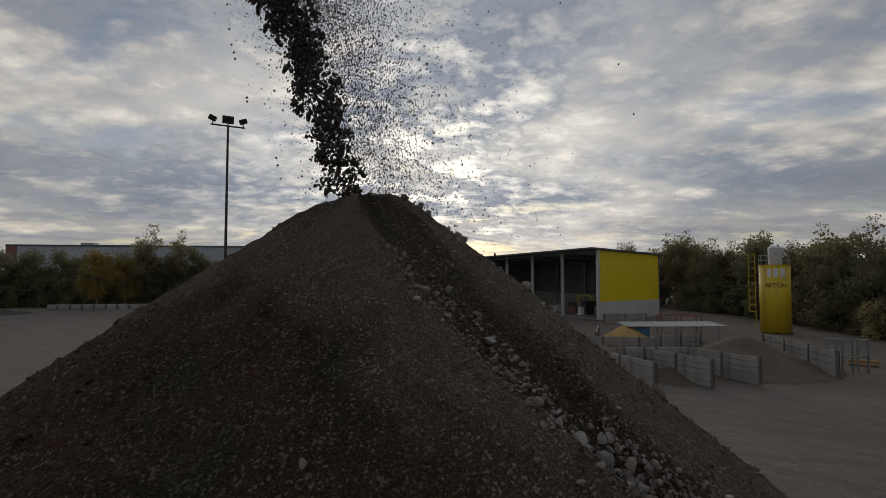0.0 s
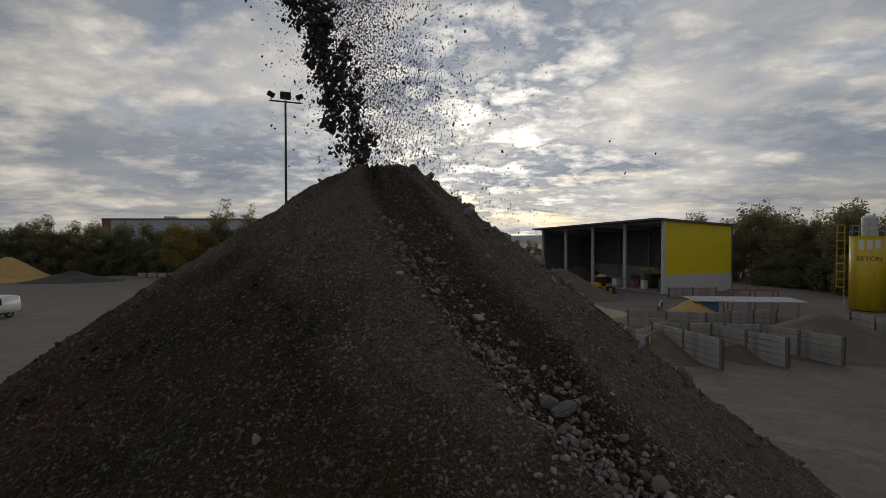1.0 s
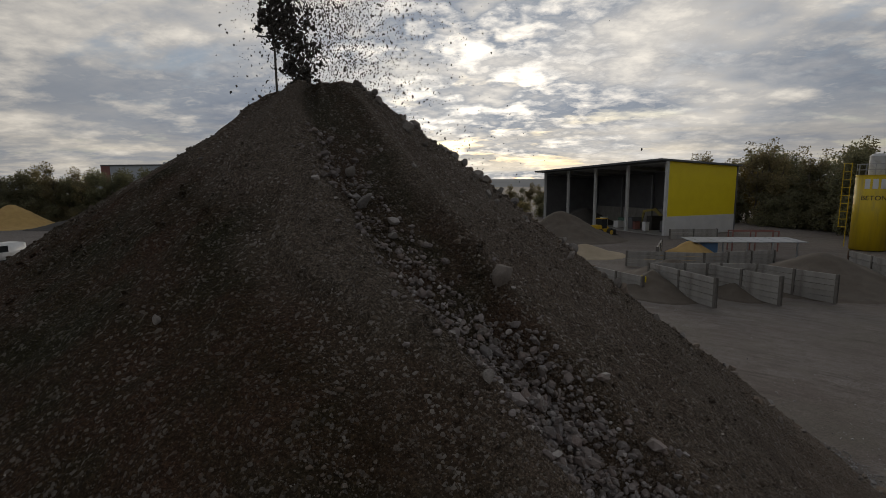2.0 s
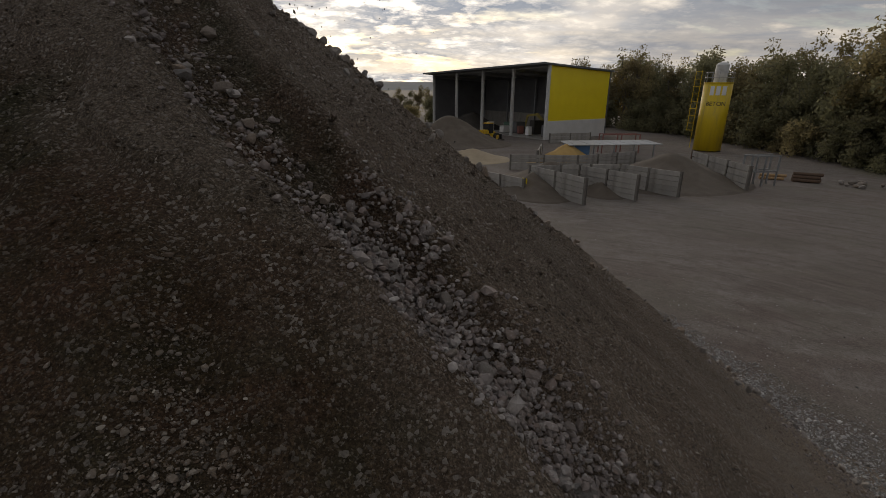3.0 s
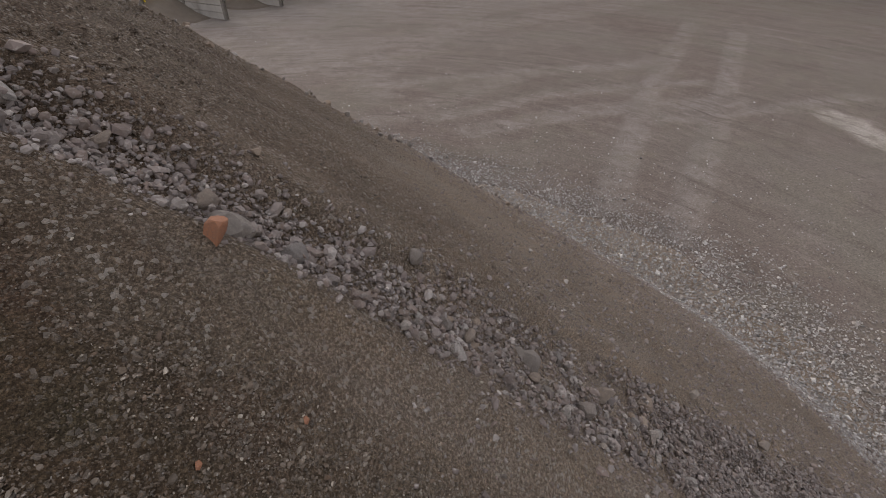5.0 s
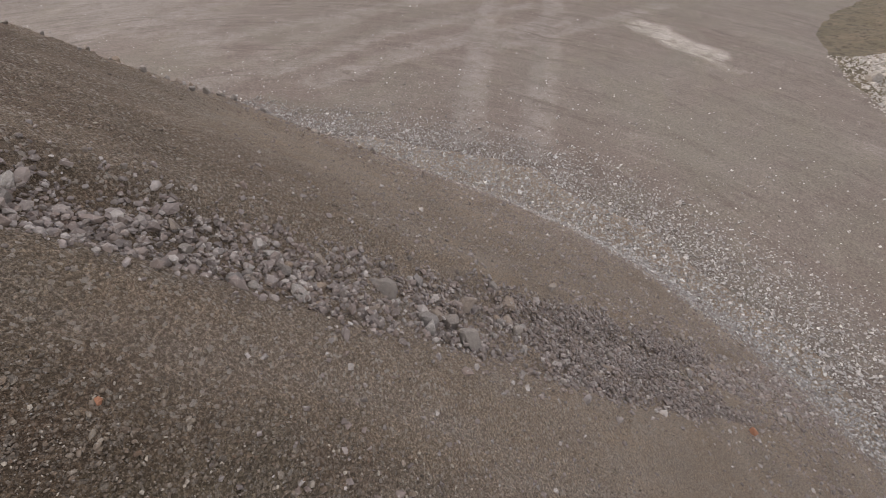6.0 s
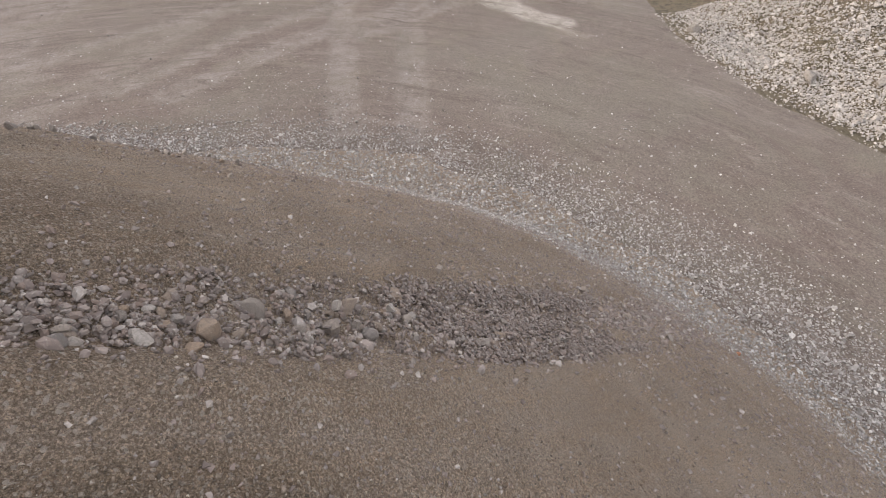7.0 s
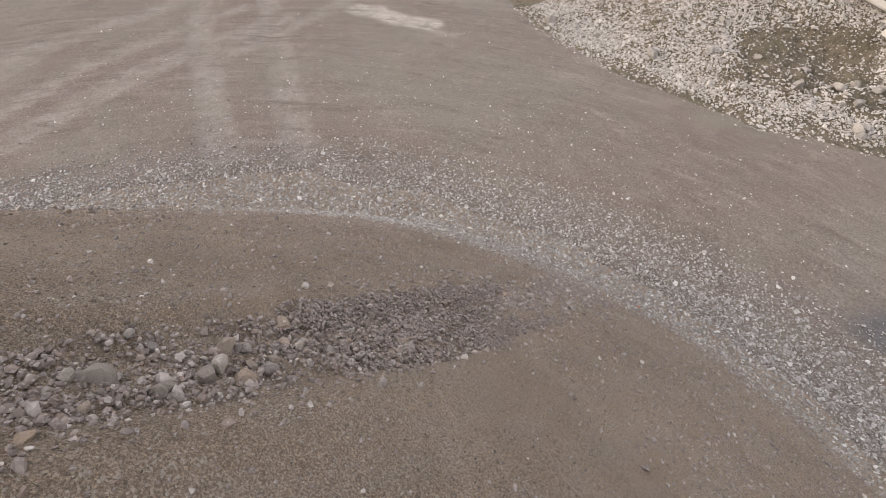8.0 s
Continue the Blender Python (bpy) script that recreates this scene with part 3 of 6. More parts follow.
def soil_zones(dx, dy):
    """Where the smooth ridge and the damp soil lie, 0 to 1."""
    r, a = np.hypot(dx, dy), np.arctan2(dy, dx)
    slip = slipped(dx, dy, r, a) + 0.07 * wave(dx, dy, 6.0, 35, 3)
    west = (chute_angle(r) - a) * r - chute_half(r)
    ridge = np.clip(-slip / 0.05, 0, 1) * np.clip((west + 0.05) / 0.05, 0, 1) * np.clip((2.2 - r) / 0.7, 0, 1) * np.clip((r - 0.3) / 0.2, 0, 1)
    damp = np.interp(r, [1.8, 2.4], [1.0, 0.78]) * np.clip(slip / 0.2 + 0.35 * wave(dx, dy, 3.0, 39, 3), 0, 1) * np.clip((r - 0.7 + 0.5 * wave(dx, dy, 2.2, 37, 3)) / 0.35, 0, 1) * np.clip((3.7 - r) / 0.9, 0, 1) * np.clip((a + 2.95) / 0.7, 0, 1)
    fresh = np.clip((chute_half(r) * 1.15 - np.abs(west + chute_half(r)) + 0.06 * wave(dx, dy, 5.0, 47, 3)) / 0.06, 0, 1) * np.clip((2.0 - r) / 0.4, 0, 1)
    return (("ridge", ridge), ("damp", np.maximum(damp, 0.8 * fresh)))


def set_zones(me):
    co = np.empty(len(me.vertices) * 3)
    me.vertices.foreach_get("co", co)
    for key, value in soil_zones(co[0::3], co[1::3]):
        me.attributes.new(key, "FLOAT", "POINT").data.foreach_set("value", value.astype(np.float32))


def pile_smooth(x, y):
    dx, dy = x - TOP[0], y - TOP[1]
    r, a = np.hypot(dx, dy), np.arctan2(dy, dx)
    z = TOP[2] - np.interp(a, LEAN_AT, LEAN) * np.sqrt(r * r + 0.01)
    da = (a + np.radians(62) + np.pi) % (2 * np.pi) - np.pi
    z = z - 0.05 * np.logaddexp(0, (z - 7.42) / 0.05)
    z = z + 0.2 * np.exp(-((r - 2.4) / 1.1) ** 2 - (da / 0.42) ** 2)
    z = z + 0.04 * np.exp(-((r - 2.6) / 1.1) ** 2 - ((a + 0.05) / 0.35) ** 2) - 0.05 * np.clip(r - 5.8, 0, 3.6) * np.exp(-((a - 0.2) / 0.5) ** 2) - 0.05 * np.exp(-((a + 2.5) / 0.7) ** 2 - (r / 1.3) ** 2)
    off = ((a - chute_angle(r) + np.pi) % (2 * np.pi) - np.pi) * r
    half = chute_half(r)
    fade = np.clip(r / 0.6, 0, 1) * np.clip((7.8 - r) / 1.5, 0, 1)
    z = z - 0.07 * fade * np.exp(-(off / (half * 0.9)) ** 4) + 0.035 * fade * np.exp(-((np.abs(off) - half * 1.35) / 0.12) ** 2)
    z = z - 0.045 * np.clip(slipped(dx, dy, r, a) / 0.045, 0, 1) * np.clip((r - 0.45) / 0.2, 0, 1) * np.clip((1.9 - r) / 0.5, 0, 1) * np.clip((a + 2.7) / 0.6, 0, 1)
    k = 0.1
    return k * np.logaddexp(0, z / k) - 0.12 * np.clip((r - 10.0) / 2.0, 0, 1), r, a


def pile_height(x, y):
    z, r, a = pile_smooth(x, y)
    dx, dy = x - TOP[0], y - TOP[1]
    on = np.clip(z / 0.5, 0, 1) * np.clip(r / 0.3, 0.25, 1)
    z = z + on * (np.clip(0.065 - 0.006 * r, 0.015, 0.05) * wave(a * 7, r * 0.35, 1.0, 3, 3) + 0.035 * wave(dx, dy, 1.4, 5, 3) + 0.016 * wave(dx, dy, 7.0, 8, 3))
    return z + on * (0.009 * wave(dx, dy, 26.0, 11, 2) + 0.012 * np.abs(wave(dx, dy, 11.0, 13, 3)))


def build_pile():
    radii = np.concatenate([np.linspace(0.0, 4.6, 190), np.linspace(4.64, 12.5, 140)])
    ang = np.linspace(-np.pi, np.pi, 840, endpoint=False)
    rr, aa = np.meshgrid(radii, ang, indexing="ij")
    x, y = TOP[0] + rr * np.cos(aa), TOP[1] + rr * np.sin(aa)
    z = pile_height(x, y)
    z[-1] = -0.3
    v = np.stack([x - TOP[0], y - TOP[1], z], -1).reshape(-1, 3)
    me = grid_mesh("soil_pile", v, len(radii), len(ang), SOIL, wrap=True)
    set_zones(me)
    ob = new("soil_pile", me)
    ob.location = (TOP[0], TOP[1], 0)
    return tagged(ob, "steep conical pile of dark brown soil and gravel", "soil pile")


PILE = build_pile()


# ---- ground, hills ----
def seg_dist(x, y, a, b):
    ax, ay, bx, by = *a, *b
    t = np.clip(((x - ax) * (bx - ax) + (y - ay) * (by - ay)) / ((bx - ax) ** 2 + (by - ay) ** 2), 0, 1)
    return np.hypot(x - ax - t * (bx - ax), y - ay - t * (by - ay))


def ground_height(x, y):
    return (0.035 * wave(x, y, 0.25, 2, 3) + 0.02 * wave(x, y, 1.3, 12, 3)) * (np.hypot(x, y) < 60) - 0.03


def build_ground():
    xs = np.concatenate([[-4000, -1500, -600, -300], np.arange(-150, -30, 5.0), np.arange(-30, 2, 1.0), np.arange(2, 50, 0.2), np.arange(50, 130, 5.0), [180, 300, 600, 1500, 4000]])
    ys = np.concatenate([[-4000, -1500, -600, -300, -120, -60], np.arange(-30, -20, 1.0), np.arange(-20, 36, 0.2), np.arange(36, 130, 2.0), [160, 300, 600, 1500, 4000]])
    y, x = np.meshgrid(ys, xs, indexing="ij")
    z = ground_height(x, y)
    wob = 0.6 * wave(x, y, 0.18, 4, 3)
    dust = np.zeros_like(x)
    tracks = [((30, 9.9), (18.6, 6.8), 0.46), ((18.6, 6.8), (10.2, 3.8), 0.46), ((30, 7.4), (17, 3.7), 0.46), ((17, 3.7), (10.4, 2.0), 0.46), ((20.5, 4.2), (11.2, 9.2), 0.5), ((21.5, 6.0), (11.0, 10.9), 0.36), ((22.5, 8.2), (16.8, 11.0), 0.55), ((16.8, 11.0), (9.3, 11.9), 0.6),
              ((13.6, 17.0), (9.8, 18.0), 0.5), ((21, 9), (11, 14.5), 0.4), ((24.5, 1.0), (16.0, 5.5), 0.45), ((8.3, 23.5), (12.7, 24.4), 0.35), ((16, 24), (22, 17.3), 0.6),
              ((8, 25), (40, 16), 1.6), ((9, 20), (42, 13), 1.1), ((14, 25), (36, 26), 1.8), ((11, 15), (24, 20), 0.8), ((24, 20), (44, 17), 1.3), ((11, 14), (13, 27), 1.0)]
    for a, b, w in tracks:
        near_by = 0.35 if w == 0.46 else 1.0
        d = seg_dist(x + wob * near_by, y + wob * 0.7 * near_by, a, b)
        dust = np.maximum(dust, (0.62 if w <= 0.5 else 0.42) * np.exp(-(d / w) ** 8))
        z = z - 0.025 * np.exp(-(d / w) ** 2) * (w < 0.5)
    dust = np.maximum(dust, 0.62 * np.clip((y - 15) / 8, 0, 1) * (0.6 + 0.8 * wave(x * 0.4, y, 0.3, 45, 3)).clip(0, 1))
    # ground west of x = -12 painted paler to imitate its low-angle sheen
    dust = np.maximum(dust, 0.5 * np.clip((-12 - x) / 8, 0, 1))
    pale = np.clip((0.85 - 0.1 * (21.4 - x) - seg_dist(x, y, (21.2, 1.1), (19.4, -1.4)) + 0.55 * wave(x, y, 1.1, 6, 4)) * 3, 0, 1)
    pale = np.maximum(pale, 0.7 * np.clip((0.3 - seg_dist(x, y, (19.4, -1.4), (18.5, -2.4)) + 0.4 * wave(x, y, 1.9, 8, 3)) * 3, 0, 1))
    pale = np.maximum(pale, 0.6 * np.clip(0.8 - np.hypot((x - 11) / 1.5, (y - 21) / 0.5) + 0.3 * wave(x, y, 1.2, 7, 3), 0, 1))
    wet = np.clip((0.75 - np.hypot((x - 4.7) / 0.9, (y + 8.9) / 1.1) + 0.3 * wave(x, y, 1.3, 71, 3)) * 3, 0, 1)
    edge = 0.9 * wave(x, y, 0.2, 9, 3)
    green = np.clip((seg_dist(x, y, (20, 60), (49, 24)) < 0) + (x + edge * 2 - np.interp(y, [-40, 5, 14, 24, 34, 48, 60], [56, 53, 50, 44.5, 38, 44, 60])) / 2.0, 0, 1)
    green = np.maximum(green, np.clip((y + edge * 2 - 84 - 0.0 * x) / 3, 0, 1) * (x < -20))
    me = grid_mesh("ground", np.stack([x, y, z], -1).reshape(-1, 3), len(ys), len(xs), GROUND)
    for key, value in (("dust", dust), ("pale", pale), ("green", green), ("wet", wet)):
        me.attributes.new(key, "FLOAT", "POINT").data.foreach_set("value", value.reshape(-1).astype(np.float32))
    return tagged(new("ground", me), "dusty driven gravel yard with pale wheel tracks", "ground", kind="structure")


build_ground()


def build_hill():
    ang = np.radians(np.arange(0, 360, 1.0))
    top = 30 + 8 * wave(np.cos(ang) * 3, np.sin(ang) * 3, 1.0, 3, 4)
    rings = [np.stack([r * np.sin(ang), r * np.cos(ang), h], -1) for r, h in ((1300, 0 * top - 2), (1700, top * 0.7), (2100, top), (2300, 0 * top - 2))]
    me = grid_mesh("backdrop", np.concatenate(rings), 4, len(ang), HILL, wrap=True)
    return tagged(new("backdrop", me), "far blue-grey wooded ridge on the horizon", "hill", kind="structure")


build_hill()


# ---- the open hall ----
def build_hall():
    W, L, Z = 12.6, 28.4, (9.7, 9.1, 9.0, 8.4)       # roof heights: front corner, back corner, far front, far back

    def top(x, y):
        return Z[0] + (Z[1] - Z[0]) * x / W + (Z[2] - Z[0]) * y / L

    hall = thing("storage_hall", "open-fronted storage hall with yellow gable and white posts", "hall", pose(20, 64.1, 0, 0, 0, 29.3))
    part("plinth_wall", box(B(), (W / 2, 0, 1.25), (W, 0.3, 2.5), None, 0.02), PALE_CONCRETE, hall, "pale grey concrete base wall")
    n = 12
    for i in range(n):
        x0, x1 = W * i / n, W * (i + 1) / n
        bm = prism(B(), [(x0 + 0.002, 2.5), (x1 - 0.002, 2.5), (x1 - 0.002, top(x1, 0) - 0.1), (x0 + 0.002, top(x0, 0) - 0.1)], 0.16)
        part("cladding_panel", bm, YELLOW, hall, "bright yellow wall panel")
    for x, d in ((0.0, 0.34), (W, 0.2)):
        part("corner_trim", box(B(), (x, -0.0, top(x, 0) / 2), (d, 0.36, top(x, 0) - 0.1)), WHITE_STEEL if x == 0 else GREY_CLAD, hall)
    bm = prism(B(), [(0, 0), (L, 0), (L, top(W, L) - 0.1), (0, top(W, 0) - 0.1)], 0.2, Matrix.Translation((W, 0, 0)) @ Matrix.Rotation(radians(90), 4, "Z"))
    part("back_wall", bm, GREY_CLAD, hall, "dark grey clad rear wall")
    part("back_plinth", box(B(), (W - 0.25, L / 2, 1.3), (0.3, L - 0.3, 2.6)), CONCRETE, hall)
    bm = prism(B(), [(0.5, 0), (W, 0), (W, top(W, L) - 0.1), (0.5, top(0, L) - 0.1)], 0.2, Matrix.Translation((0, L, 0)))
    part("end_wall", bm, GREY_CLAD, hall)
    for i in range(5):
        y = 0.3 + (L - 0.6) * i / 4
        bm = B()
        h = top(0, y) - 0.15
        for s in (-1, 1):
            box(bm, (0.35, y + 0.16 * s, h / 2), (0.34, 0.05, h))
        box(bm, (0.35, y, h / 2), (0.05, 0.3, h))
        box(bm, (0.35, y, 0.03), (0.55, 0.55, 0.06))
        part("post", bm, WHITE_STEEL, hall, "white steel front post")
        bm = B()
        hb = top(W, y) - 0.3
        box(bm, (W - 0.55, y, hb / 2), (0.3, 0.24, hb))
        part("rear_post", bm, GALV, hall)
        bm = prism(B(), [(0.2, top(0, y) - 0.6), (W - 0.4, top(W, y) - 0.6), (W - 0.4, top(W, y) - 0.12), (0.2, top(0, y) - 0.12)], 0.2, Matrix.Translation((0, y, 0)))
        part("rafter", bm, GALV, hall)
    a, b, c, d = -1.5, W + 0.4, -0.45, L + 0.5
    bm = B()
    lo = [bm.verts.new((x, y, top(x, y) - 0.08)) for x, y in ((a, c), (b, c), (b, d), (a, d))]
    hi = [bm.verts.new((x, y, top(x, y) + 0.16)) for x, y in ((a, c), (b, c), (b, d), (a, d))]
    bm.faces.new(lo), bm.faces.new(hi)
    for i in range(4):
        bm.faces.new((lo[i], lo[(i + 1) % 4], hi[(i + 1) % 4], hi[i]))
    part("roof", bm, ROOF_GREY, hall, "dark grey sheet roof")
    for i in range(9):
        x = 0.6 + 11.2 * i / 8
        bm = prism(B(), [(0, top(x, 0) - 0.26), (L, top(x, L) - 0.26), (L, top(x, L) - 0.09), (0, top(x, 0) - 0.09)], 0.1, Matrix.Translation((x, 0, 0)) @ Matrix.Rotation(radians(90), 4, "Z"))
        part("purlin", bm, GALV, hall)
    part("slab", box(B(), (W / 2, L / 2, 0.0), (W, L, 0.1)), CONCRETE, hall)
    return hall


build_hall()


# ---- the cement silo ----
def build_silo():
    silo = thing("cement_silo", "tall yellow mixing silo with ladder and grey filter", "silo", pose(35.7, 52.2, 0, 0, 0, -35))
    R, H1 = 1.45, 7.4
    bm = B()
    rod(bm, (0, 0, 0.06), (0, 0, H1), R, seg=48)
    part("body", bm, SILO_YELLOW, silo, "yellow painted drum", True)
    for z in (H1,):
        part("band", rod(B(), (0, 0, z - 0.05), (0, 0, z + 0.05), R + 0.03, seg=48), SILO_YELLOW, silo)
    for a in range(4):
        x, y = 1.2 * math.cos(a * math.pi / 2 + 0.78), 1.2 * math.sin(a * math.pi / 2 + 0.78)
        part("leg", rod(B(), (x, y, 0), (x, y, 1.2), 0.09), SILO_YELLOW, silo)
    bm = B()
    rod(bm, (0.1, 0, H1), (0.1, 0, 9.25), 0.66, seg=32)
    rod(bm, (0.1, 0, 9.25), (0.1, 0, 9.5), 0.7, 0.45, seg=32)
    part("filter_housing", bm, WHITE_STEEL, silo, "pale grey dust filter drum")
    for i in range(12):
        a = i * math.tau / 12
        part("rail_post", rod(B(), (1.4 * math.cos(a), 1.4 * math.sin(a), H1), (1.4 * math.cos(a), 1.4 * math.sin(a), H1 + 1.1), 0.025, seg=6), GALV, silo)
    for z in (0.55, 1.1):
        bm = B()
        for i in range(24):
            a, b = i * math.tau / 24, (i + 1) * math.tau / 24
            rod(bm, (1.4 * math.cos(a), 1.4 * math.sin(a), H1 + z), (1.4 * math.cos(b), 1.4 * math.sin(b), H1 + z), 0.025, seg=6)
        part("guard_rail", bm, GALV, silo)
    lx = -R - 0.35
    for s in (-0.22, 0.22):
        part("ladder_stile", rod(B(), (lx, s, 0.2), (lx, s, H1 + 1.3), 0.035, seg=6), SILO_YELLOW, silo)
        part("ladder_cage_bar", rod(B(), (lx - 0.6, s, 2.2), (lx - 0.6, s, H1 + 1.3), 0.03, seg=6), SILO_YELLOW, silo)
    for i in range(26):
        z = 0.4 + i * 0.3
        part("rung", rod(B(), (lx, -0.22, z), (lx, 0.22, z), 0.02, seg=6), SILO_YELLOW, silo)
    for i in range(9):
        z = 2.2 + i * 0.8
        bm = B()
        pts = [(lx - 0.3 + 0.36 * math.cos(a), 0.36 * math.sin(a), z) for a in np.linspace(0, math.tau, 13)]
        for p, q in zip(pts[:-1], pts[1:]):
            rod(bm, p, q, 0.025, seg=5)
        part("cage_hoop", bm, SILO_YELLOW, silo)
    # a lettered word and a plain white mark above it, both bent round the drum
    cur = bpy.data.curves.new("lettering", "FONT")
    cur.body, cur.size, cur.align_x, cur.extrude = "BETON", 0.62, "CENTER", 0.006
    tmp = bpy.data.objects.new("lettering", cur)
    scene.collection.objects.link(tmp)
    bpy.context.view_layer.update()
    me = bpy.data.meshes.new_from_object(tmp.evaluated_get(bpy.context.evaluated_depsgraph_get()))
    bpy.data.objects.remove(tmp)
    for v in me.vertices:
        a = v.co.x / R - math.pi / 2 + 0.08
        rr = R + 0.012 + v.co.z
        v.co = (rr * math.cos(a), rr * math.sin(a), 5.0 + v.co.y)
    me.materials.clear()
    me.materials.append(BLACK)
    share("lettering", me, silo, Matrix(), "dark word on the drum")
    bm = B()
    for x, w, h0, h1 in ((-0.6, 0.4, 0, 1), (0.0, 0.42, 0, 1), (0.62, 0.46, 0, 1)):
        for i in range(4):
            x0 = x - w / 2 + w * i / 4
            q = [(x0, h0), (x0 + w / 4, h0), (x0 + w / 4, h1), (x0, h1)]
            bm.faces.new([bm.verts.new(((R + 0.015) * math.cos(u / R - math.pi / 2 + 0.08), (R + 0.015) * math.sin(u / R - math.pi / 2 + 0.08), 6.1 + 0.95 * t)) for u, t in q])
    part("mark", bm, WHITE_PAINT, silo, "worn white mark on the drum")
    return silo


build_silo()


# ---- bay walls of concrete planks between steel posts ----
def plank_wall(a, b, h=1.66, rows=5, mat=CONCRETE, label="storage bay wall of grey concrete planks and steel posts"):
    a, b = Vector((*a, 0)), Vector((*b, 0))
    n = max(1, round((b - a).length / 2.6))
    step = (b - a).length / n
    wall = thing("bay_wall", label, "wall", Matrix.Translation(a) @ Matrix.Rotation(math.atan2(b.y - a.y, b.x - a.x), 4, "Z"), "storage bay walls")
    rng = random.Random(round(a.x * 31 + b.y * 7))
    ph = h / rows
    me = None
    for i in range(n):
        for j in range(rows):
            if me is None:
                bm = box(B(), (step / 2, 0, ph / 2), (step - 0.12, 0.12, ph - 0.025), None, 0.015)
                ob = part("plank", bm, mat, wall)
                me = ob.data
            else:
                ob = share("plank", me, wall, Matrix())
            ob.matrix_basis = pose(i * step, rng.uniform(-0.02, 0.02), j * ph + rng.uniform(0, 0.012), 0, rng.uniform(-0.4, 0.4), 0)
    for i in range(n + 1):
        bm = B()
        for s in (-1, 1):
            box(bm, (i * step, 0.1 * s, h / 2 + 0.01), (0.13, 0.02, h + 0.02))
        box(bm, (i * step, 0, h / 2 + 0.01), (0.02, 0.2, h + 0.02))
        part("post", bm, RUST if rng.random() < 0.15 else OLD_POST, wall)
    return wall


plank_wall((11.25, 27.0), (9.2, 32.0))
plank_wall((15.0, 27.9), (12.8, 32.0))
plank_wall((18.3, 28.7), (15.8, 32.2))
plank_wall((9.2, 32.0), (15.8, 32.2))
plank_wall((24.2, 30.2), (25.0, 38.2), 1.75, 4)
plank_wall((9.7, 40.2), (15.4, 39.4), 1.3, 4)
plank_wall((15.4, 39.4), (21.7, 41.7), 1.3, 4)
plank_wall((19.6, 60.6), (25.4, 61.6), 1.2, 3)
plank_wall((12.0, 39.9), (14.0, 45.5))
sign_wall = plank_wall((8.2, 29.8), (5.9, 33.4), 1.15, 3)
part("sign_plate", box(B(), (0.06, -0.13, 0.98), (0.42, 0.03, 0.36), None, 0.008), YELLOW, sign_wall, "small yellow plate")
for x in (-0.06, 0.02, 0.12):
    part("sign_mark", box(B(), (0.05 + x, -0.15, 0.98), (0.04, 0.01, 0.2)), BLACK, sign_wall)


# ---- heaps ----
def heap(name, label, cx, cy, rx, ry, h, mat, turn=0.0, seed=1, rough=0.12, res=56, sharp=0.14):
    u = np.linspace(-1.25, 1.25, res)
    x, y = np.meshgrid(u, u, indexing="xy")
    r = np.sqrt(x * x + y * y)
    z = h * (1 - np.sqrt(r * r + 0.01)) + h * rough * wave(x, y, 2.2, seed, 4) * np.clip(1.3 - r, 0, 1) * 2
    z = sharp * h * np.logaddexp(0, z / (sharp * h)) - sharp * h * 0.06
    z[r > 1.2] = -0.08
    me = grid_mesh(name, np.stack([x * rx, y * ry, z], -1).reshape(-1, 3), res, res, mat)
    ob = new(name, me)
    ob.matrix_basis = pose(cx, cy, 0, 0, 0, turn)
    return tagged(ob, label, "heap")


heap("sand_heap", "heap of yellow sand on the yard", -87.5, 71.5, 6.5, 5.5, 4.5, SAND, 10, 3, 0.06)
heap("soil_heap", "low heap of dark soil beside yellow sand", -74, 71, 6.5, 4, 2.0, DARK_SOIL, 20, 4)
heap("sand_heap", "heap of orange sand in a concrete bay", 15.8, 43.6, 3.0, 2.6, 2.1, SAND, 0, 5, 0.06)
heap("sand_heap", "heap of pale sand near the hall", 7.4, 46.8, 3.2, 3.0, 1.15, PALE_SAND, 0, 6, 0.1)
heap("soil_heap", "brown soil heap in front of the hall", 6.5, 60.0, 6.5, 5.0, 3.6, BARE_SOIL, 0, 7)
heap("soil_heap", "brown soil heap inside a storage bay", 20.8, 34.6, 5.4, 4.6, 2.4, BARE_SOIL, 15, 8)
heap("soil_heap", "brown soil heap behind bay walls", 11.6, 35.0, 3.4, 3.4, 1.5, BARE_SOIL, 0, 9)
heap("soil_heap", "brown soil heap between two plank walls", 9.0, 30.6, 2.0, 2.6, 1.5, BARE_SOIL, 25, 19)
heap("soil_heap", "brown soil heap leaning on a plank wall", 14.0, 30.6, 1.4, 1.8, 1.0, BARE_SOIL, 0, 10)


# ---- the second heap, of broken stone and clay ----
HEAP_C = (22.9, -19.0)


def clay_zone(x, y):
    """Bare, dug clay on the heap's side, 0 to 1."""
    a, r = np.arctan2(y - HEAP_C[1], x - HEAP_C[0]) % (2 * np.pi), np.hypot(x - HEAP_C[0], y - HEAP_C[1])
    edge = 0.1 * wave(x, y, 0.8, 65, 3)
    return np.clip((a - 2.36 + edge) / 0.06, 0, 1) * np.clip((2.78 - a + edge) / 0.06, 0, 1) * np.clip((r - 8.4 + 6 * edge) / 0.4, 0, 1) * np.clip((12.3 - r + 6 * edge) / 0.5, 0, 1)


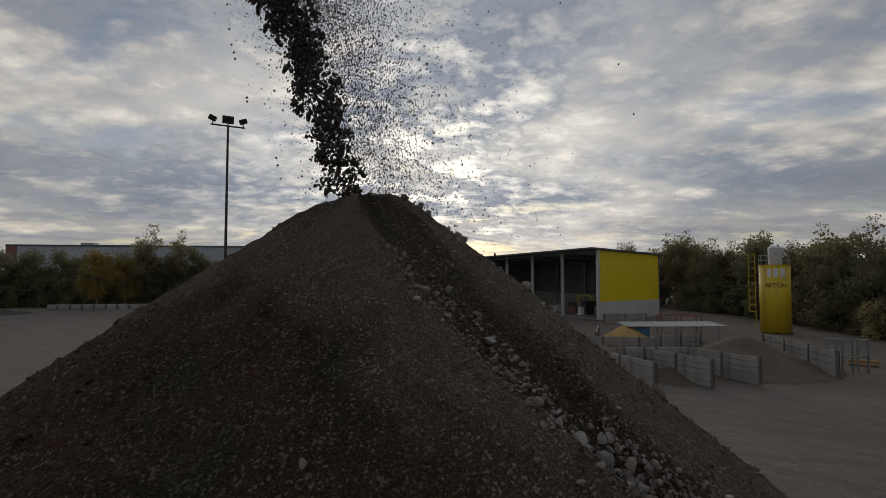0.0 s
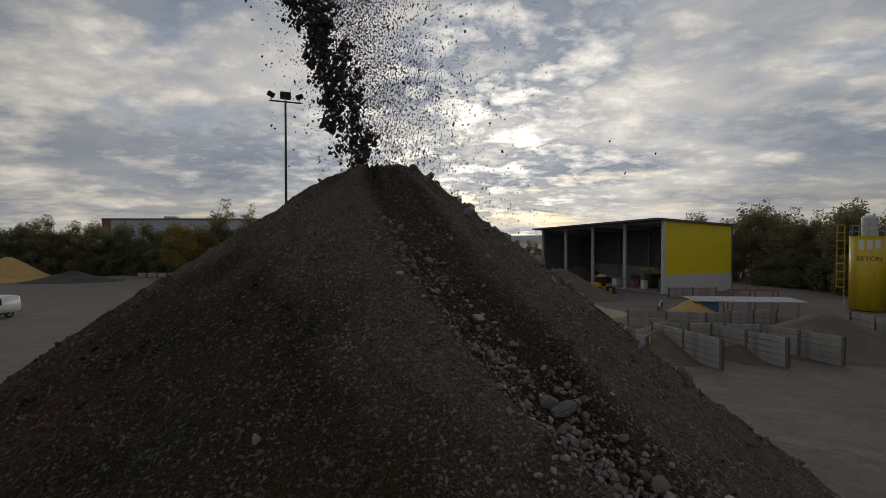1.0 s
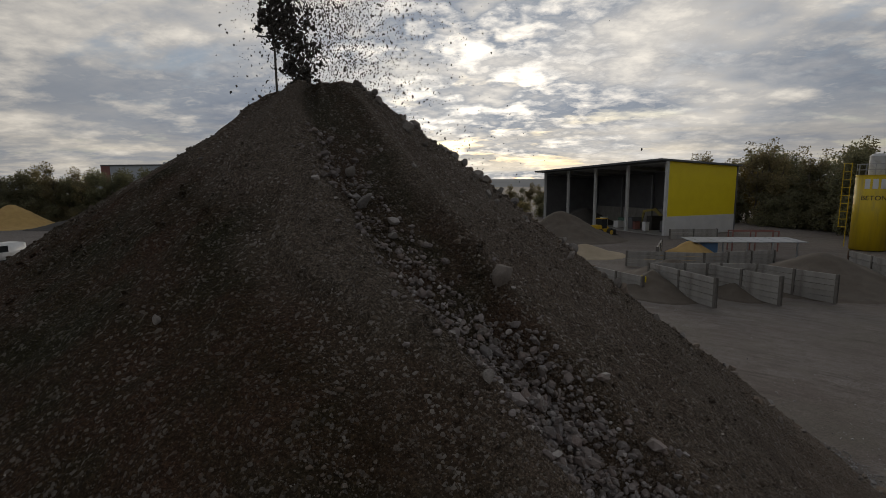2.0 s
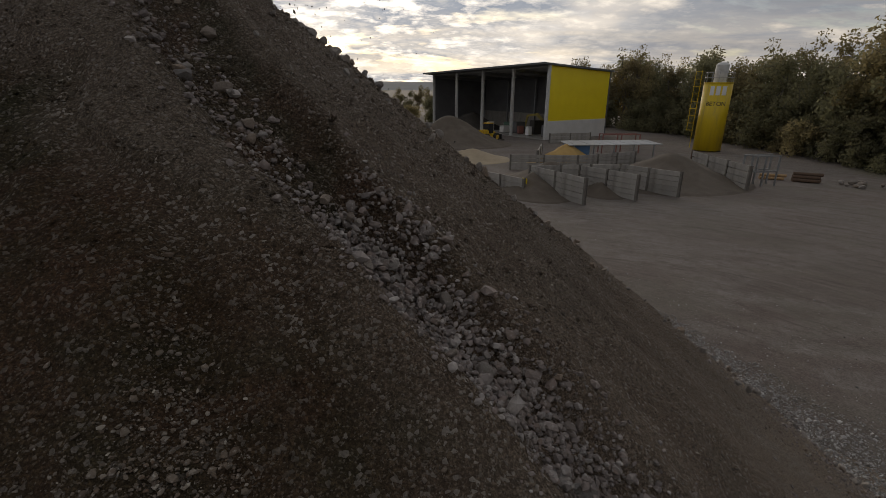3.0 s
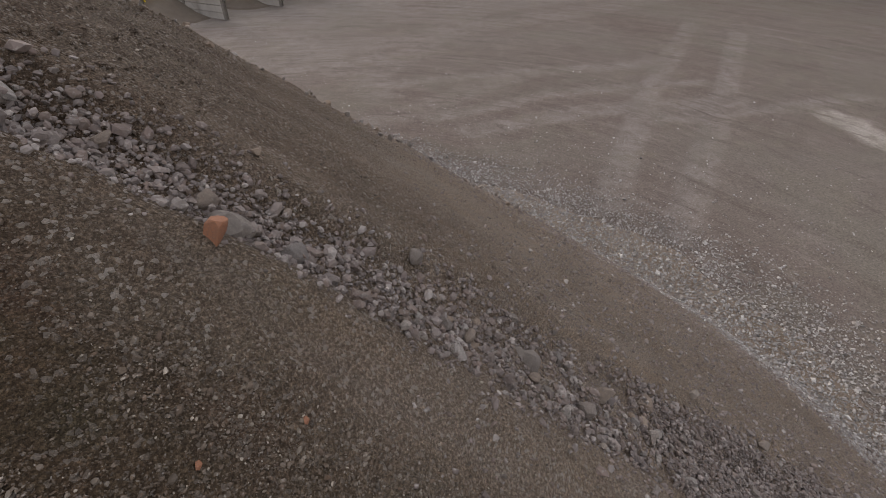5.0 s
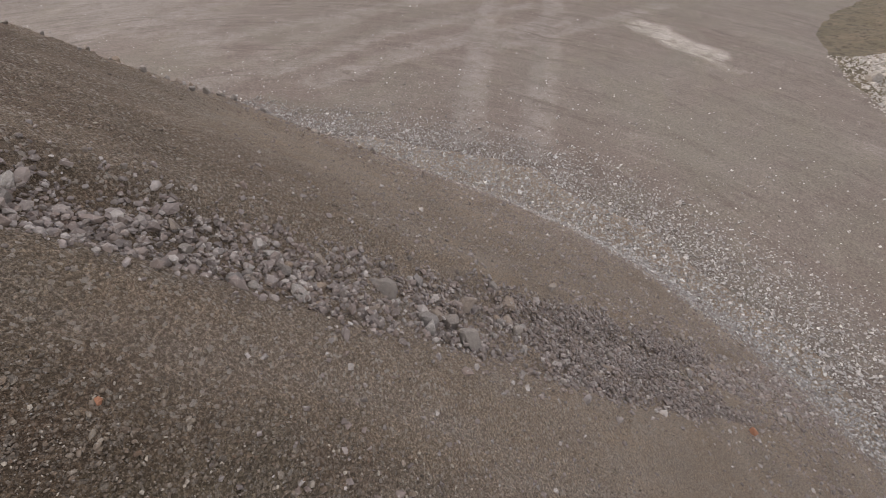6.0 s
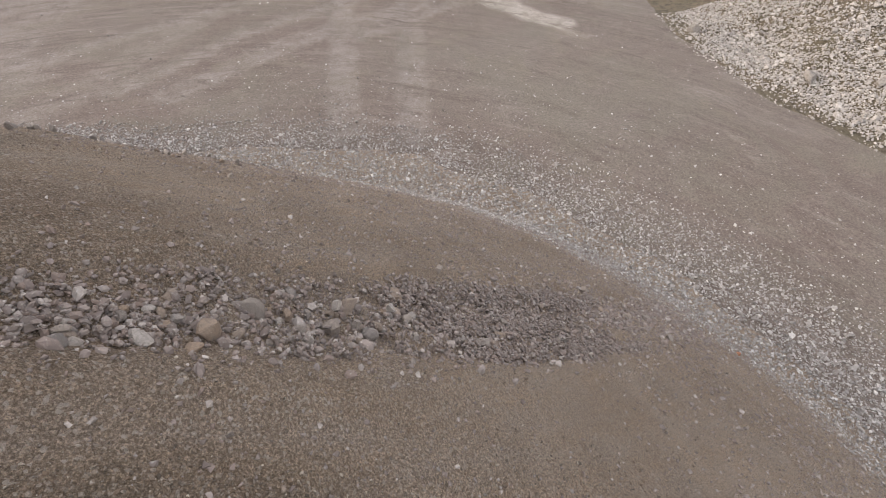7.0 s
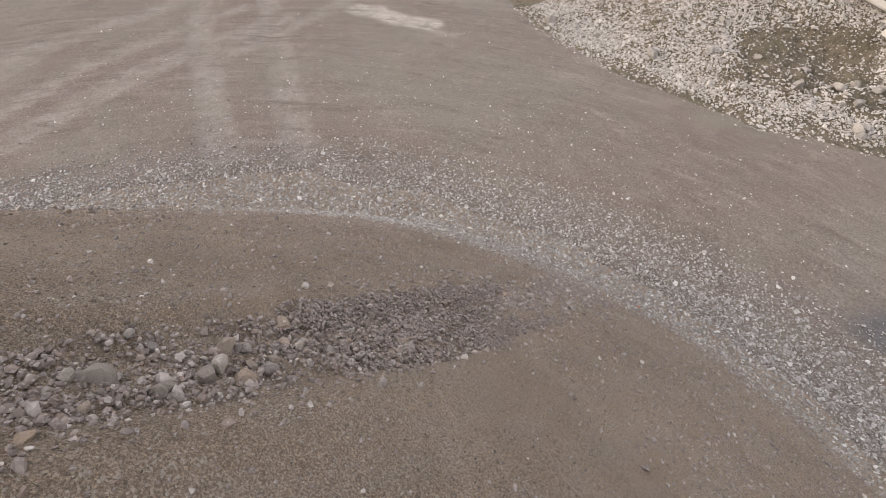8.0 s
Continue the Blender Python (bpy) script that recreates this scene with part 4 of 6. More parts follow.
def heap_height(x, y):
    dx, dy = x - HEAP_C[0], y - HEAP_C[1]
    r = np.hypot(dx, dy)
    z = 5.6 * (1 - r / 12.9) + 0.35 * wave(x, y, 0.28, 14, 4) + 0.1 * wave(x, y, 1.3, 15, 3) + 0.07 * wave(x, y, 3.2, 16, 3)
    for hx, hy, w, d in ((14.7, -13.0, 1.5, 0.45), (14.0, -14.6, 1.1, 0.4), (18.4, -8.5, 1.2, 0.4)):
        z = z - d * np.exp(-((np.hypot(x - hx, y - hy) + 0.35 * wave(x, y, 1.1, 18, 3)) / (w * 1.1)) ** 4)
    z = z + np.clip(clay_zone(x, y), 0, 1) * (0.3 * np.abs(wave(x, y, 1.1, 61, 4)) + 0.16 * wave(x, y, 3.5, 63, 3))
    return 0.15 * np.logaddexp(0, z / 0.15) - 0.1 * np.clip((r - 13) / 1.5, 0, 1)


def build_stone_heap():
    u = np.linspace(-15.5, 15.5, 190)
    x, y = np.meshgrid(HEAP_C[0] + u, HEAP_C[1] + u, indexing="xy")
    z = heap_height(x, y)
    me = grid_mesh("clay_heap", np.stack([x, y, z], -1).reshape(-1, 3), 190, 190, CLAY)
    tagged(new("clay_heap", me), "broad heap of excavated clay and broken pale stone", "heap")
    rng = np.random.default_rng(21)
    n = 80000
    a, r = rng.uniform(1.65, 3.05, n), 13.6 * np.sqrt(rng.uniform(0.16, 1.06, n))
    x, y = HEAP_C[0] + r * np.cos(a), HEAP_C[1] + r * np.sin(a)
    keep = (r < 12.9 + 0.5 * wave(x, y, 0.6, 3, 3) + rng.gamma(1.2, 0.3, n)) & (wave(x, y, 0.5, 31, 3) + rng.uniform(-0.5, 0.5, n) > -0.55)
    keep &= rng.uniform(0, 1, n) > 0.82 * clay_zone(x, y)
    x, y = x[keep], y[keep]
    size = np.clip(rng.lognormal(-2.72, 0.42, len(x)), 0.04, 0.28)
    me = scatter_mesh("broken_stone", np.stack([x, y, heap_height(x, y) + size * 0.1], -1), size, HEAP_GRAVEL, 0.8, rng, True)
    tagged(new("broken_stone", me), "pale broken stone lying over the clay heap", "gravel", kind="stuff")
    strip = rng.normal(0, 0.35, 700)
    t = rng.uniform(0, 1, 700)
    x, y = 12.4 - 0.9 * t + strip * 0.9, -8.6 - 3.4 * t + strip * 0.3
    size = np.clip(rng.lognormal(-2.7, 0.4, 700), 0.03, 0.18)
    me = scatter_mesh("stone_strip", np.stack([x, y, heap_height(x, y) + size * 0.1 - 0.02], -1), size, HEAP_GRAVEL, 0.8, rng)
    tagged(new("stone_strip", me), "strip of pale stones along the heap's foot", "gravel", kind="stuff")
    rnd = random.Random(5)
    meshes = [boulder_mesh(60 + i, HEAP_ROCK, 3, 0.55) for i in range(5)]
    spots = [(14.2, -13.2, 0.35), (18.3, -7.8, 0.3), (16.6, -11.3, 0.25), (17.9, -9.9, 0.3), (15.0, -12.0, 0.3), (16.8, -13.4, 0.35)]
    spots += [(rnd.uniform(10.6, 13.2), rnd.uniform(-15.2, -13.0), rnd.uniform(0.18, 0.48)) for _ in range(22)] + [(13.4, -12.5, 0.6), (15.9, -8.95, 0.5), (15.3, -10.5, 0.45), (19.8, -6.3, 0.5)]
    for x, y, s in spots:
        ob = new("boulder", meshes[rnd.randrange(5)])
        z = float(heap_height(np.array([x]), np.array([y]))[0])
        ob.matrix_basis = pose(x, y, z + s * 0.18, rnd.uniform(0, 360), rnd.uniform(-30, 30), rnd.uniform(0, 360))
        ob.scale = (s, s * 0.9, s * 0.85)
        tagged(ob, "pale grey broken boulder resting on the clay heap", "boulder", "boulders on the clay heap")
    board = thing("timber_board", "weathered brown timber panel lying on the heap", "board", pose(16.9, -15.0, float(heap_height(np.array([16.9]), np.array([-15.0]))[0]) + 0.15, 16, 14, 35))
    for i in range(5):
        part("plank", box(B(), (0, -0.6 + 0.3 * i, 0), (2.2, 0.28, 0.1), None, 0.015), TIMBER, board)
    for x, y, s, t in ((15.6, -15.6, 1.1, 40), (15.0, -16.3, 0.9, -20), (16.3, -16.2, 1.0, 75), (14.4, -15.7, 0.7, 10)):
        ob = part("concrete_slab", box(B(), (0, 0, 0), (s, s * 0.7, 0.2), None, 0.03), CONCRETE, None)
        ob.matrix_basis = pose(x, y, float(heap_height(np.array([x]), np.array([y]))[0]) + 0.12, 18, -14, t)
        tagged(ob, "broken grey concrete slab on the heap", "slab", "concrete slabs")


build_stone_heap()


# ---- woods ----
def leaf_cloud(bm_list, centre, radius, n, size, rng):
    c = rng.normal(size=(n, 3))
    c /= np.linalg.norm(c, axis=1)[:, None]
    c = centre + c * radius * rng.uniform(0.3, 1.0, (n, 1)) ** 0.6
    d, e = rng.normal(size=(n, 3)), rng.normal(size=(n, 3))
    d /= np.linalg.norm(d, axis=1)[:, None]
    e -= d * (d * e).sum(1)[:, None]
    e /= np.linalg.norm(e, axis=1)[:, None]
    s = size * rng.uniform(0.6, 1.3, (n, 1))
    bm_list.append(np.stack([c - d * s, c + e * s * 0.5, c + d * s, c - e * s * 0.5], 1))


def tree_parts(seed, height, spread, leaves, mat, leaf_size=0.2, low=0.3):
    """A tapered trunk with limbs and twigs, and a crown of many leaves in clumps."""
    rng = np.random.default_rng(seed)
    bm = B()
    knots = [Vector((rng.normal(0, 0.12) * i, rng.normal(0, 0.12) * i, height * 0.85 * i / 5)) for i in range(6)]
    for i in range(5):
        rod(bm, knots[i], knots[i + 1], 0.16 * (1 - i / 6) * height / 10, 0.16 * (1 - (i + 1) / 6) * height / 10, 7)
    clumps = []
    for i in range(16):
        t = rng.uniform(low, 1.0)
        base = knots[0].lerp(knots[5], t)
        a, reach = rng.uniform(0, 6.28), spread * rng.uniform(0.45, 1.0) * (1.15 - 0.55 * t)
        tip = base + Vector((math.cos(a) * reach, math.sin(a) * reach, height * rng.uniform(0.05, 0.2)))
        midway = base.lerp(tip, 0.5) + Vector((0, 0, 0.1 * reach))
        rod(bm, base, midway, 0.05 * height / 10, 0.03, 5)
        rod(bm, midway, tip, 0.03, 0.012, 5)
        for _ in range(4):
            d = Vector(rng.normal(0, 0.5, 3)) + Vector((0, 0, 0.5))
            rod(bm, midway.lerp(tip, rng.uniform(0.2, 1)), tip + d, 0.016, 0.006, 4)
        clumps.append((np.array(tip), spread * rng.uniform(0.28, 0.5)))
        clumps.append((np.array(midway), spread * rng.uniform(0.22, 0.4)))
    quads = []
    for c, r in clumps:
        leaf_cloud(quads, c, r, max(1, leaves // len(clumps)), leaf_size, rng)
    q = np.concatenate(quads).reshape(-1, 3)
    me = bpy.data.meshes.new("crown")
    me.from_pydata(q.tolist(), [], np.arange(len(q)).reshape(-1, 4).tolist())
    me.materials.append(mat)
    return bm, me


def make_tree(seed, height, spread, leaves, mat, label, category="tree", name="tree", leaf_size=0.2, low=0.3):
    t = thing(name, label, category, pose(0, 0, -300), "trees round the yard")
    bm, crown = tree_parts(seed, height, spread, leaves, mat, leaf_size, low)
    part("trunk", bm, BARK, t)
    share("crown", crown, t, Matrix())
    return t


def plant_woods():
    kinds = [make_tree(1, 11, 3.2, 4200, LEAF_GREEN, "dark green broad-leaved tree at the yard's edge", low=0.12),
             make_tree(2, 12, 3.0, 3600, LEAF_OLIVE, "olive autumn tree at the yard's edge", low=0.15),
             make_tree(3, 10, 3.4, 4200, LEAF_GREEN, "dense dark green tree in the belt of woods", low=0.1),
             make_tree(4, 11.5, 2.6, 1300, LEAF_OLIVE, "thin autumn tree losing its leaves", low=0.3),
             make_tree(5, 9, 2.6, 2600, LEAF_YELLOW, "yellow autumn birch in the belt of woods", low=0.2)]
    bush = make_tree(6, 4.0, 2.4, 2800, LEAF_GREEN, "dense dark green bush at the yard's edge", "bush", "bush", 0.17, 0.0)
    bush2 = make_tree(7, 3.2, 2.2, 2200, LEAF_OLIVE, "olive autumn bush at the yard's edge", "bush", "bush", 0.17, 0.0)
    rnd = random.Random(11)

    def place(kind, x, y, s):
        copy_thing(kind, pose(x, y, -0.05, 0, 0, rnd.uniform(0, 360)) @ Matrix.Diagonal((s * rnd.uniform(0.9, 1.1), s * rnd.uniform(0.9, 1.1), s, 1)))

    def belt(line, step, depth, weights, scale):
        for (ax, ay), (bx, by) in zip(line[:-1], line[1:]):
            n = max(1, round(math.hypot(bx - ax, by - ay) / step))
            nx, ny = -(by - ay), bx - ax
            l = math.hypot(nx, ny)
            for i in range(n):
                for row in range(depth):
                    t = (i + rnd.uniform(0, 1)) / n
                    o = -row * 4.2 + rnd.uniform(-1, 1)
                    k = rnd.choices(range(5), weights)[0]
                    place(kinds[k], ax + (bx - ax) * t + nx / l * o, ay + (by - ay) * t + ny / l * o, scale * rnd.uniform(0.8, 1.15))
                t = (i + rnd.uniform(0, 1)) / n
                for o in (1.6, 2.8):
                    place(rnd.choice((bush, bush, bush2)), ax + (bx - ax) * (t + rnd.uniform(-0.5, 0.5) / n) + nx / l * o, ay + (by - ay) * t + ny / l * o, rnd.uniform(0.7, 1.2))

    east = [(62, -14), (60, 4), (56, 16), (50, 27), (45, 36), (46, 48), (47, 60), (46, 74), (42, 86), (33, 96)]
    belt(east, 3.4, 3, (4, 4, 4, 3, 0.6), 0.97)
    west = [(-52, 96), (-72, 90), (-92, 82), (-112, 70), (-128, 52)]
    belt([(-20, 108)] + west, 2.3, 2, (4, 2, 4, 1, 0.6), 0.86)
    for i in range(16):
        place(rnd.choice(kinds[:4]), -26 + 2.6 * i, 122 + rnd.uniform(-4, 4), rnd.uniform(0.45, 0.6))
    for i in range(9):
        place(rnd.choice((bush, bush2)), -4 + 3.4 * i, 101 + rnd.uniform(-3, 3), rnd.uniform(0.9, 1.4))
    for x, y, s in ((-64, 84, 1.15), (-61, 87, 1.0), (-36, 96, 1.1)):
        place(kinds[4], x, y, s)
    place(kinds[3], -60, 92, 1.25)
    place(kinds[3], -56, 95, 1.2)
    for k in (*kinds, bush, bush2):
        k.location = (rnd.uniform(48, 60), rnd.uniform(70, 100), -0.05)


plant_woods()


def loose_bits():
    rnd = random.Random(31)
    for i in range(3):
        a = Vector((42.6 + 0.45 * i, 24.6 - 0.3 * i, 0))
        ob = part("timber_pole", rod(B(), (0, 0, 0), (0.9, -0.5, 4.4 + 0.3 * i), 0.06, 0.04, 8), PALE_SAND, None)
        ob.location = a
        tagged(ob, "pale slanting timber pole behind steel containers", "pole", "slanting poles")
    meshes = [boulder_mesh(120 + i, BOULDER, 3, 0.4) for i in range(3)]
    for i in range(11):
        s = rnd.uniform(0.35, 0.75)
        ob = new("boulder", meshes[i % 3])
        ob.matrix_basis = pose(32.6 + rnd.uniform(0, 3.0), 32.2 - rnd.uniform(0, 2.2), s * 0.25, rnd.uniform(-20, 20), rnd.uniform(-20, 20), rnd.uniform(0, 360)) @ Matrix.Diagonal((s, s, s, 1))
        tagged(ob, "pale boulder lying at the yard's edge", "boulder", "boulders at the yard's edge")


loose_bits()


# ---- far warehouse, lamp mast ----
def build_warehouse():
    hall = thing("warehouse", "long grey warehouse with a red end far behind trees", "warehouse", pose(-102, 106, 0, 0, 0, 10))
    part("wall", box(B(), (30, 8, 6.2), (60, 16, 12.4)), FAR_WALL, hall)
    part("end_stripe", box(B(), (0.9, 8, 6.3), (2.2, 16.2, 12.6)), RED_BOX, hall, "red end wall")
    part("parapet", box(B(), (30, 8, 12.5), (60.4, 16.4, 0.35)), ROOF_GREY, hall)
    part("roof_unit", box(B(), (14, 6, 13.0), (3, 2, 0.9)), FAR_WALL, hall)
    return hall


build_warehouse()


def build_mast():
    mast = thing("lamp_mast", "tall thin steel mast with three floodlights", "lamp mast", pose(-11.0, 21.9, 0, 0, 0, 28))
    part("pole", rod(B(), (0, 0, 0), (0, 0, 13.75), 0.085, 0.05, 12), DARK_STEEL, mast)
    part("base_plate", box(B(), (0, 0, 0.03), (0.5, 0.5, 0.06)), GALV, mast)
    part("crossbar", box(B(), (0, 0, 13.78), (1.5, 0.06, 0.06)), DARK_STEEL, mast)
    for x, w, tilt in ((-0.66, 0.34, 25), (0.0, 0.5, 0), (0.66, 0.34, -25)):
        lamp = part("floodlight", box(B(), (0, 0, 0), (w, 0.24, 0.36 if w > 0.4 else 0.24), None, 0.02), DARK_STEEL, mast, "dark floodlight housing")
        lamp.matrix_basis = pose(x, 0, 14.08, 12, tilt, 0)
        part("lens", box(B(), (0, -0.125, 0), (w - 0.06, 0.012, 0.18)), GLASS, lamp)
        part("bracket", rod(B(), (x, 0, 13.8), (x, 0, 14.0), 0.03, seg=6), GALV, mast)
    return mast


build_mast()


# ---- steel containers ----
def container(x, y, turn, w, d, h, mat, label, lid=None):
    c = thing("container", label, "container", pose(x, y, 0, 0, 0, turn), "row of steel containers")
    bm = B()
    box(bm, (w / 2, d / 2, h / 2), (w - 0.04, d - 0.04, h - 0.06))
    for i in range(int(d / 0.3)):
        for s in (0, w):
            box(bm, (s, 0.2 + i * 0.3, h / 2), (0.05, 0.14, h - 0.25))
    part("body", bm, mat, c)
    for px in (0.04, w - 0.04):
        part("corner_post", box(B(), (px, 0.02, h / 2), (0.1, 0.1, h)), mat, c)
    for i in range(2):
        door = part("door", box(B(), (w * (0.27 + 0.46 * i), -0.02, h / 2), (w * 0.43, 0.06, h - 0.24), None, 0.01), mat, c)
        for dx in (-0.12, 0.12):
            part("locking_bar", rod(B(), (w * (0.27 + 0.46 * i) + dx * w, -0.075, 0.12), (w * (0.27 + 0.46 * i) + dx * w, -0.075, h - 0.12), 0.018, seg=6), GALV, door)
        if i == 0 and mat is not BLUE_BOX:
            part("label_plate", box(B(), (w * (0.27 + 0.46 * i), -0.06, h * 0.62), (0.22, 0.02, 0.2)), WHITE_PAINT, door)
    part("sill", box(B(), (w / 2, -0.01, 0.07), (w, 0.12, 0.14)), DARK_STEEL, c)
    part("roof", box(B(), (w / 2, d / 2, h), (w + (0.12 if lid else 0), d + (0.12 if lid else 0), 0.07)), lid or mat, c)
    return c


for i, (mat, lab, lid) in enumerate(((RED_BOX, "faded red steel container with a pale lid", PALE_CONCRETE), (GREEN_BOX, "green steel container with double doors", None),
                                     (GREEN_BOX, "dark green steel container with white plate", None), (BLUE_BOX, "bright blue steel container with double doors", None))):
    container(38.1 + 1.1 * i, 26.5 - 1.48 * i, -53.3, 1.78, 4.2, (2.05, 1.95, 1.9, 1.9)[i], mat, lab, lid)


def skip(x, y, turn, w, d, h, mat, label):
    s = thing("skip", label, "skip", pose(x, y, 0, 0, 0, turn), "skips at the yard's edge")
    m = Matrix.Rotation(0, 4, "Z")
    bm = prism(B(), [(0.25, 0.08), (w - 0.25, 0.08), (w, h), (w - 0.07, h), (w - 0.3, 0.15), (0.3, 0.15), (0.07, h), (0, h)], d, m)
    part("tub", bm, mat, s)
    for y0 in (-d / 2, d / 2):
        part("side_panel", prism(B(), [(0.27, 0.08), (w - 0.27, 0.08), (w - 0.02, h), (0.02, h)], 0.06, Matrix.Translation((0, y0, 0))), mat, s)
        part("rim", box(B(), (w / 2, y0, h), (w + 0.06, 0.1, 0.1)), mat, s)
    for i in range(3):
        part("rib", box(B(), (w * (0.3 + 0.2 * i), -d / 2 - 0.05, h / 2), (0.08, 0.08, h - 0.1)), mat, s)
    for y0 in (-d / 3, d / 3):
        part("skid", box(B(), (w / 2, y0, 0.05), (w * 0.7, 0.12, 0.1)), DARK_STEEL, s)
    return s


skip(45.4, 12.4, -35, 2.0, 1.3, 1.1, DIRTY_YELLOW, "small dirty yellow-green skip")
skip(43.3, 11.2, -39, 3.1, 1.5, 1.25, DUSTY_GREY, "low pale grey skip with a worn rim")
skip(46.4, 12.0, -41, 4.6, 2.2, 2.0, ORANGE_BOX, "large orange-red skip behind a pale one")
skip(46.0, 8.6, -39, 2.4, 1.6, 1.3, RUST, "rusty brown skip with scrap")
skip(-53.2, 36.4, 20, 4.4, 2.2, 1.5, MACHINE, "yellow skip beside a white van")
skip(35.6, 27.4, -50, 1.6, 1.1, 0.6, RUST, "small rusty red skip beside containers")
skip(43.7, 19.0, -50, 1.7, 0.9, 0.45, DARK_STEEL, "low dark steel tray beside the blue container")
skip(34.2, 28.4, -50, 1.3, 0.9, 0.4, RUST, "rusty low tray on the ground")


def tank():
    t = thing("liquid_tank", "white plastic liquid tank in a steel cage", "tank", pose(47.6, 14.2, 0, 0, 0, 20))
    part("tank_body", box(B(), (0, 0, 0.72), (1.3, 1.1, 1.1), None, 0.08), PALE_PLASTIC, t)
    part("pallet", box(B(), (0, 0, 0.08), (1.36, 1.16, 0.16)), RUST, t)
    for i in range(5):
        for s in (-1, 1):
            part("cage_bar", rod(B(), (-0.6 + 0.3 * i, 0.58 * s, 0.16), (-0.6 + 0.3 * i, 0.58 * s, 1.3), 0.018, seg=5), GALV, t)
    part("cap", rod(B(), (0, 0, 1.26), (0, 0, 1.36), 0.12), BLACK, t)
    return t


tank()


# ---- yard clutter ----
def shelter():
    s = thing("sheet_shelter", "low blue shed with a pale corrugated roof", "shed", pose(16.2, 43.6, 0, 0, 0, 2))
    part("wall", box(B(), (1.0, 1.0, 0.8), (1.9, 2.0, 1.6)), BLUE_BOX, s, "faded blue wall")
    for i in range(14):
        part("roof_sheet", box(B(), (0.0 + 0.66 * i, 0.9, 1.75 + 0.012 * (i % 2)), (0.64, 3.0, 0.05), Matrix.Rotation(radians(2), 4, "X")), GALV, s)
    for i in range(5):
        part("post", box(B(), (0.2 + 2.0 * i, -0.4, 0.86), (0.1, 0.1, 1.72)), GALV, s)
    return s


shelter()


def rack(x, y, turn, w, d, h, mat, label, name="steel_rack"):
    r = thing(name, label, "rack", pose(x, y, 0, 0, 0, turn))
    for i in range(3):
        for j in range(2):
            part("upright", box(B(), (w * i / 2, d * j, h / 2), (0.1, 0.1, h)), mat, r)
    for j in range(2):
        for z in (h * 0.5, h):
            part("beam", box(B(), (w / 2, d * j, z), (w + 0.1, 0.08, 0.1)), mat, r)
    return r


rack(22.2, 50.2, 0, 4.2, 1.0, 2.0, RED_BOX, "red steel rack beside the hall")
rack(25.3, 31.6, 8, 2.4, 0.7, 2.2, GALV, "galvanised steel gantry beside a bay wall", "steel_gantry")


def pipe_stack(x, y, turn, n, length, r, mat, label):
    s = thing("pipe_stack", label, "pipes", pose(x, y, 0, 0, 0, turn))
    k = 0
    for row in range(n):
        for i in range(n - row):
            a = (0, (i + row / 2) * r * 2.02, r + row * r * 1.74)
            part("pipe", rod(B(), a, (length + 0.1 * (k % 3), a[1], a[2]), r, seg=14), mat, s)
            k += 1
    return s


pipe_stack(30.4, 33.4, -30, 3, 1.7, 0.13, RUST, "stack of rusty pipes on the yard's edge")
pipe_stack(28.6, 34.6, -25, 2, 1.6, 0.12, TIMBER, "small stack of timber rounds")


def block_row():
    rnd = random.Random(3)
    me = None
    for i in range(9):
        if me is None:
            ob = part("concrete_block", box(B(), (0, 0, 0.4), (1.55, 0.8, 0.8), None, 0.03), CONCRETE, None)
            me = ob.data
        else:
            ob = new("concrete_block", me)
        ob.matrix_basis = pose(-69 + 1.9 * i, 80.5 + 0.25 * i, 0, 0, 0, 8 + rnd.uniform(-8, 8))
        tagged(ob, "grey concrete block standing along the yard's edge", "block", "row of concrete blocks")


block_row()


def wheel_on(parent, x, y, r, w, rim_mat=GALV):
    wheel = part("wheel", rod(B(), (x, y - w / 2, r), (x, y + w / 2, r), r, seg=20), RUBBER, parent, "black tyre")
    part("rim", rod(B(), (x, y - w / 2 - 0.012, r), (x, y + w / 2 + 0.012, r), r * 0.58, seg=14), rim_mat, wheel)
    return wheel


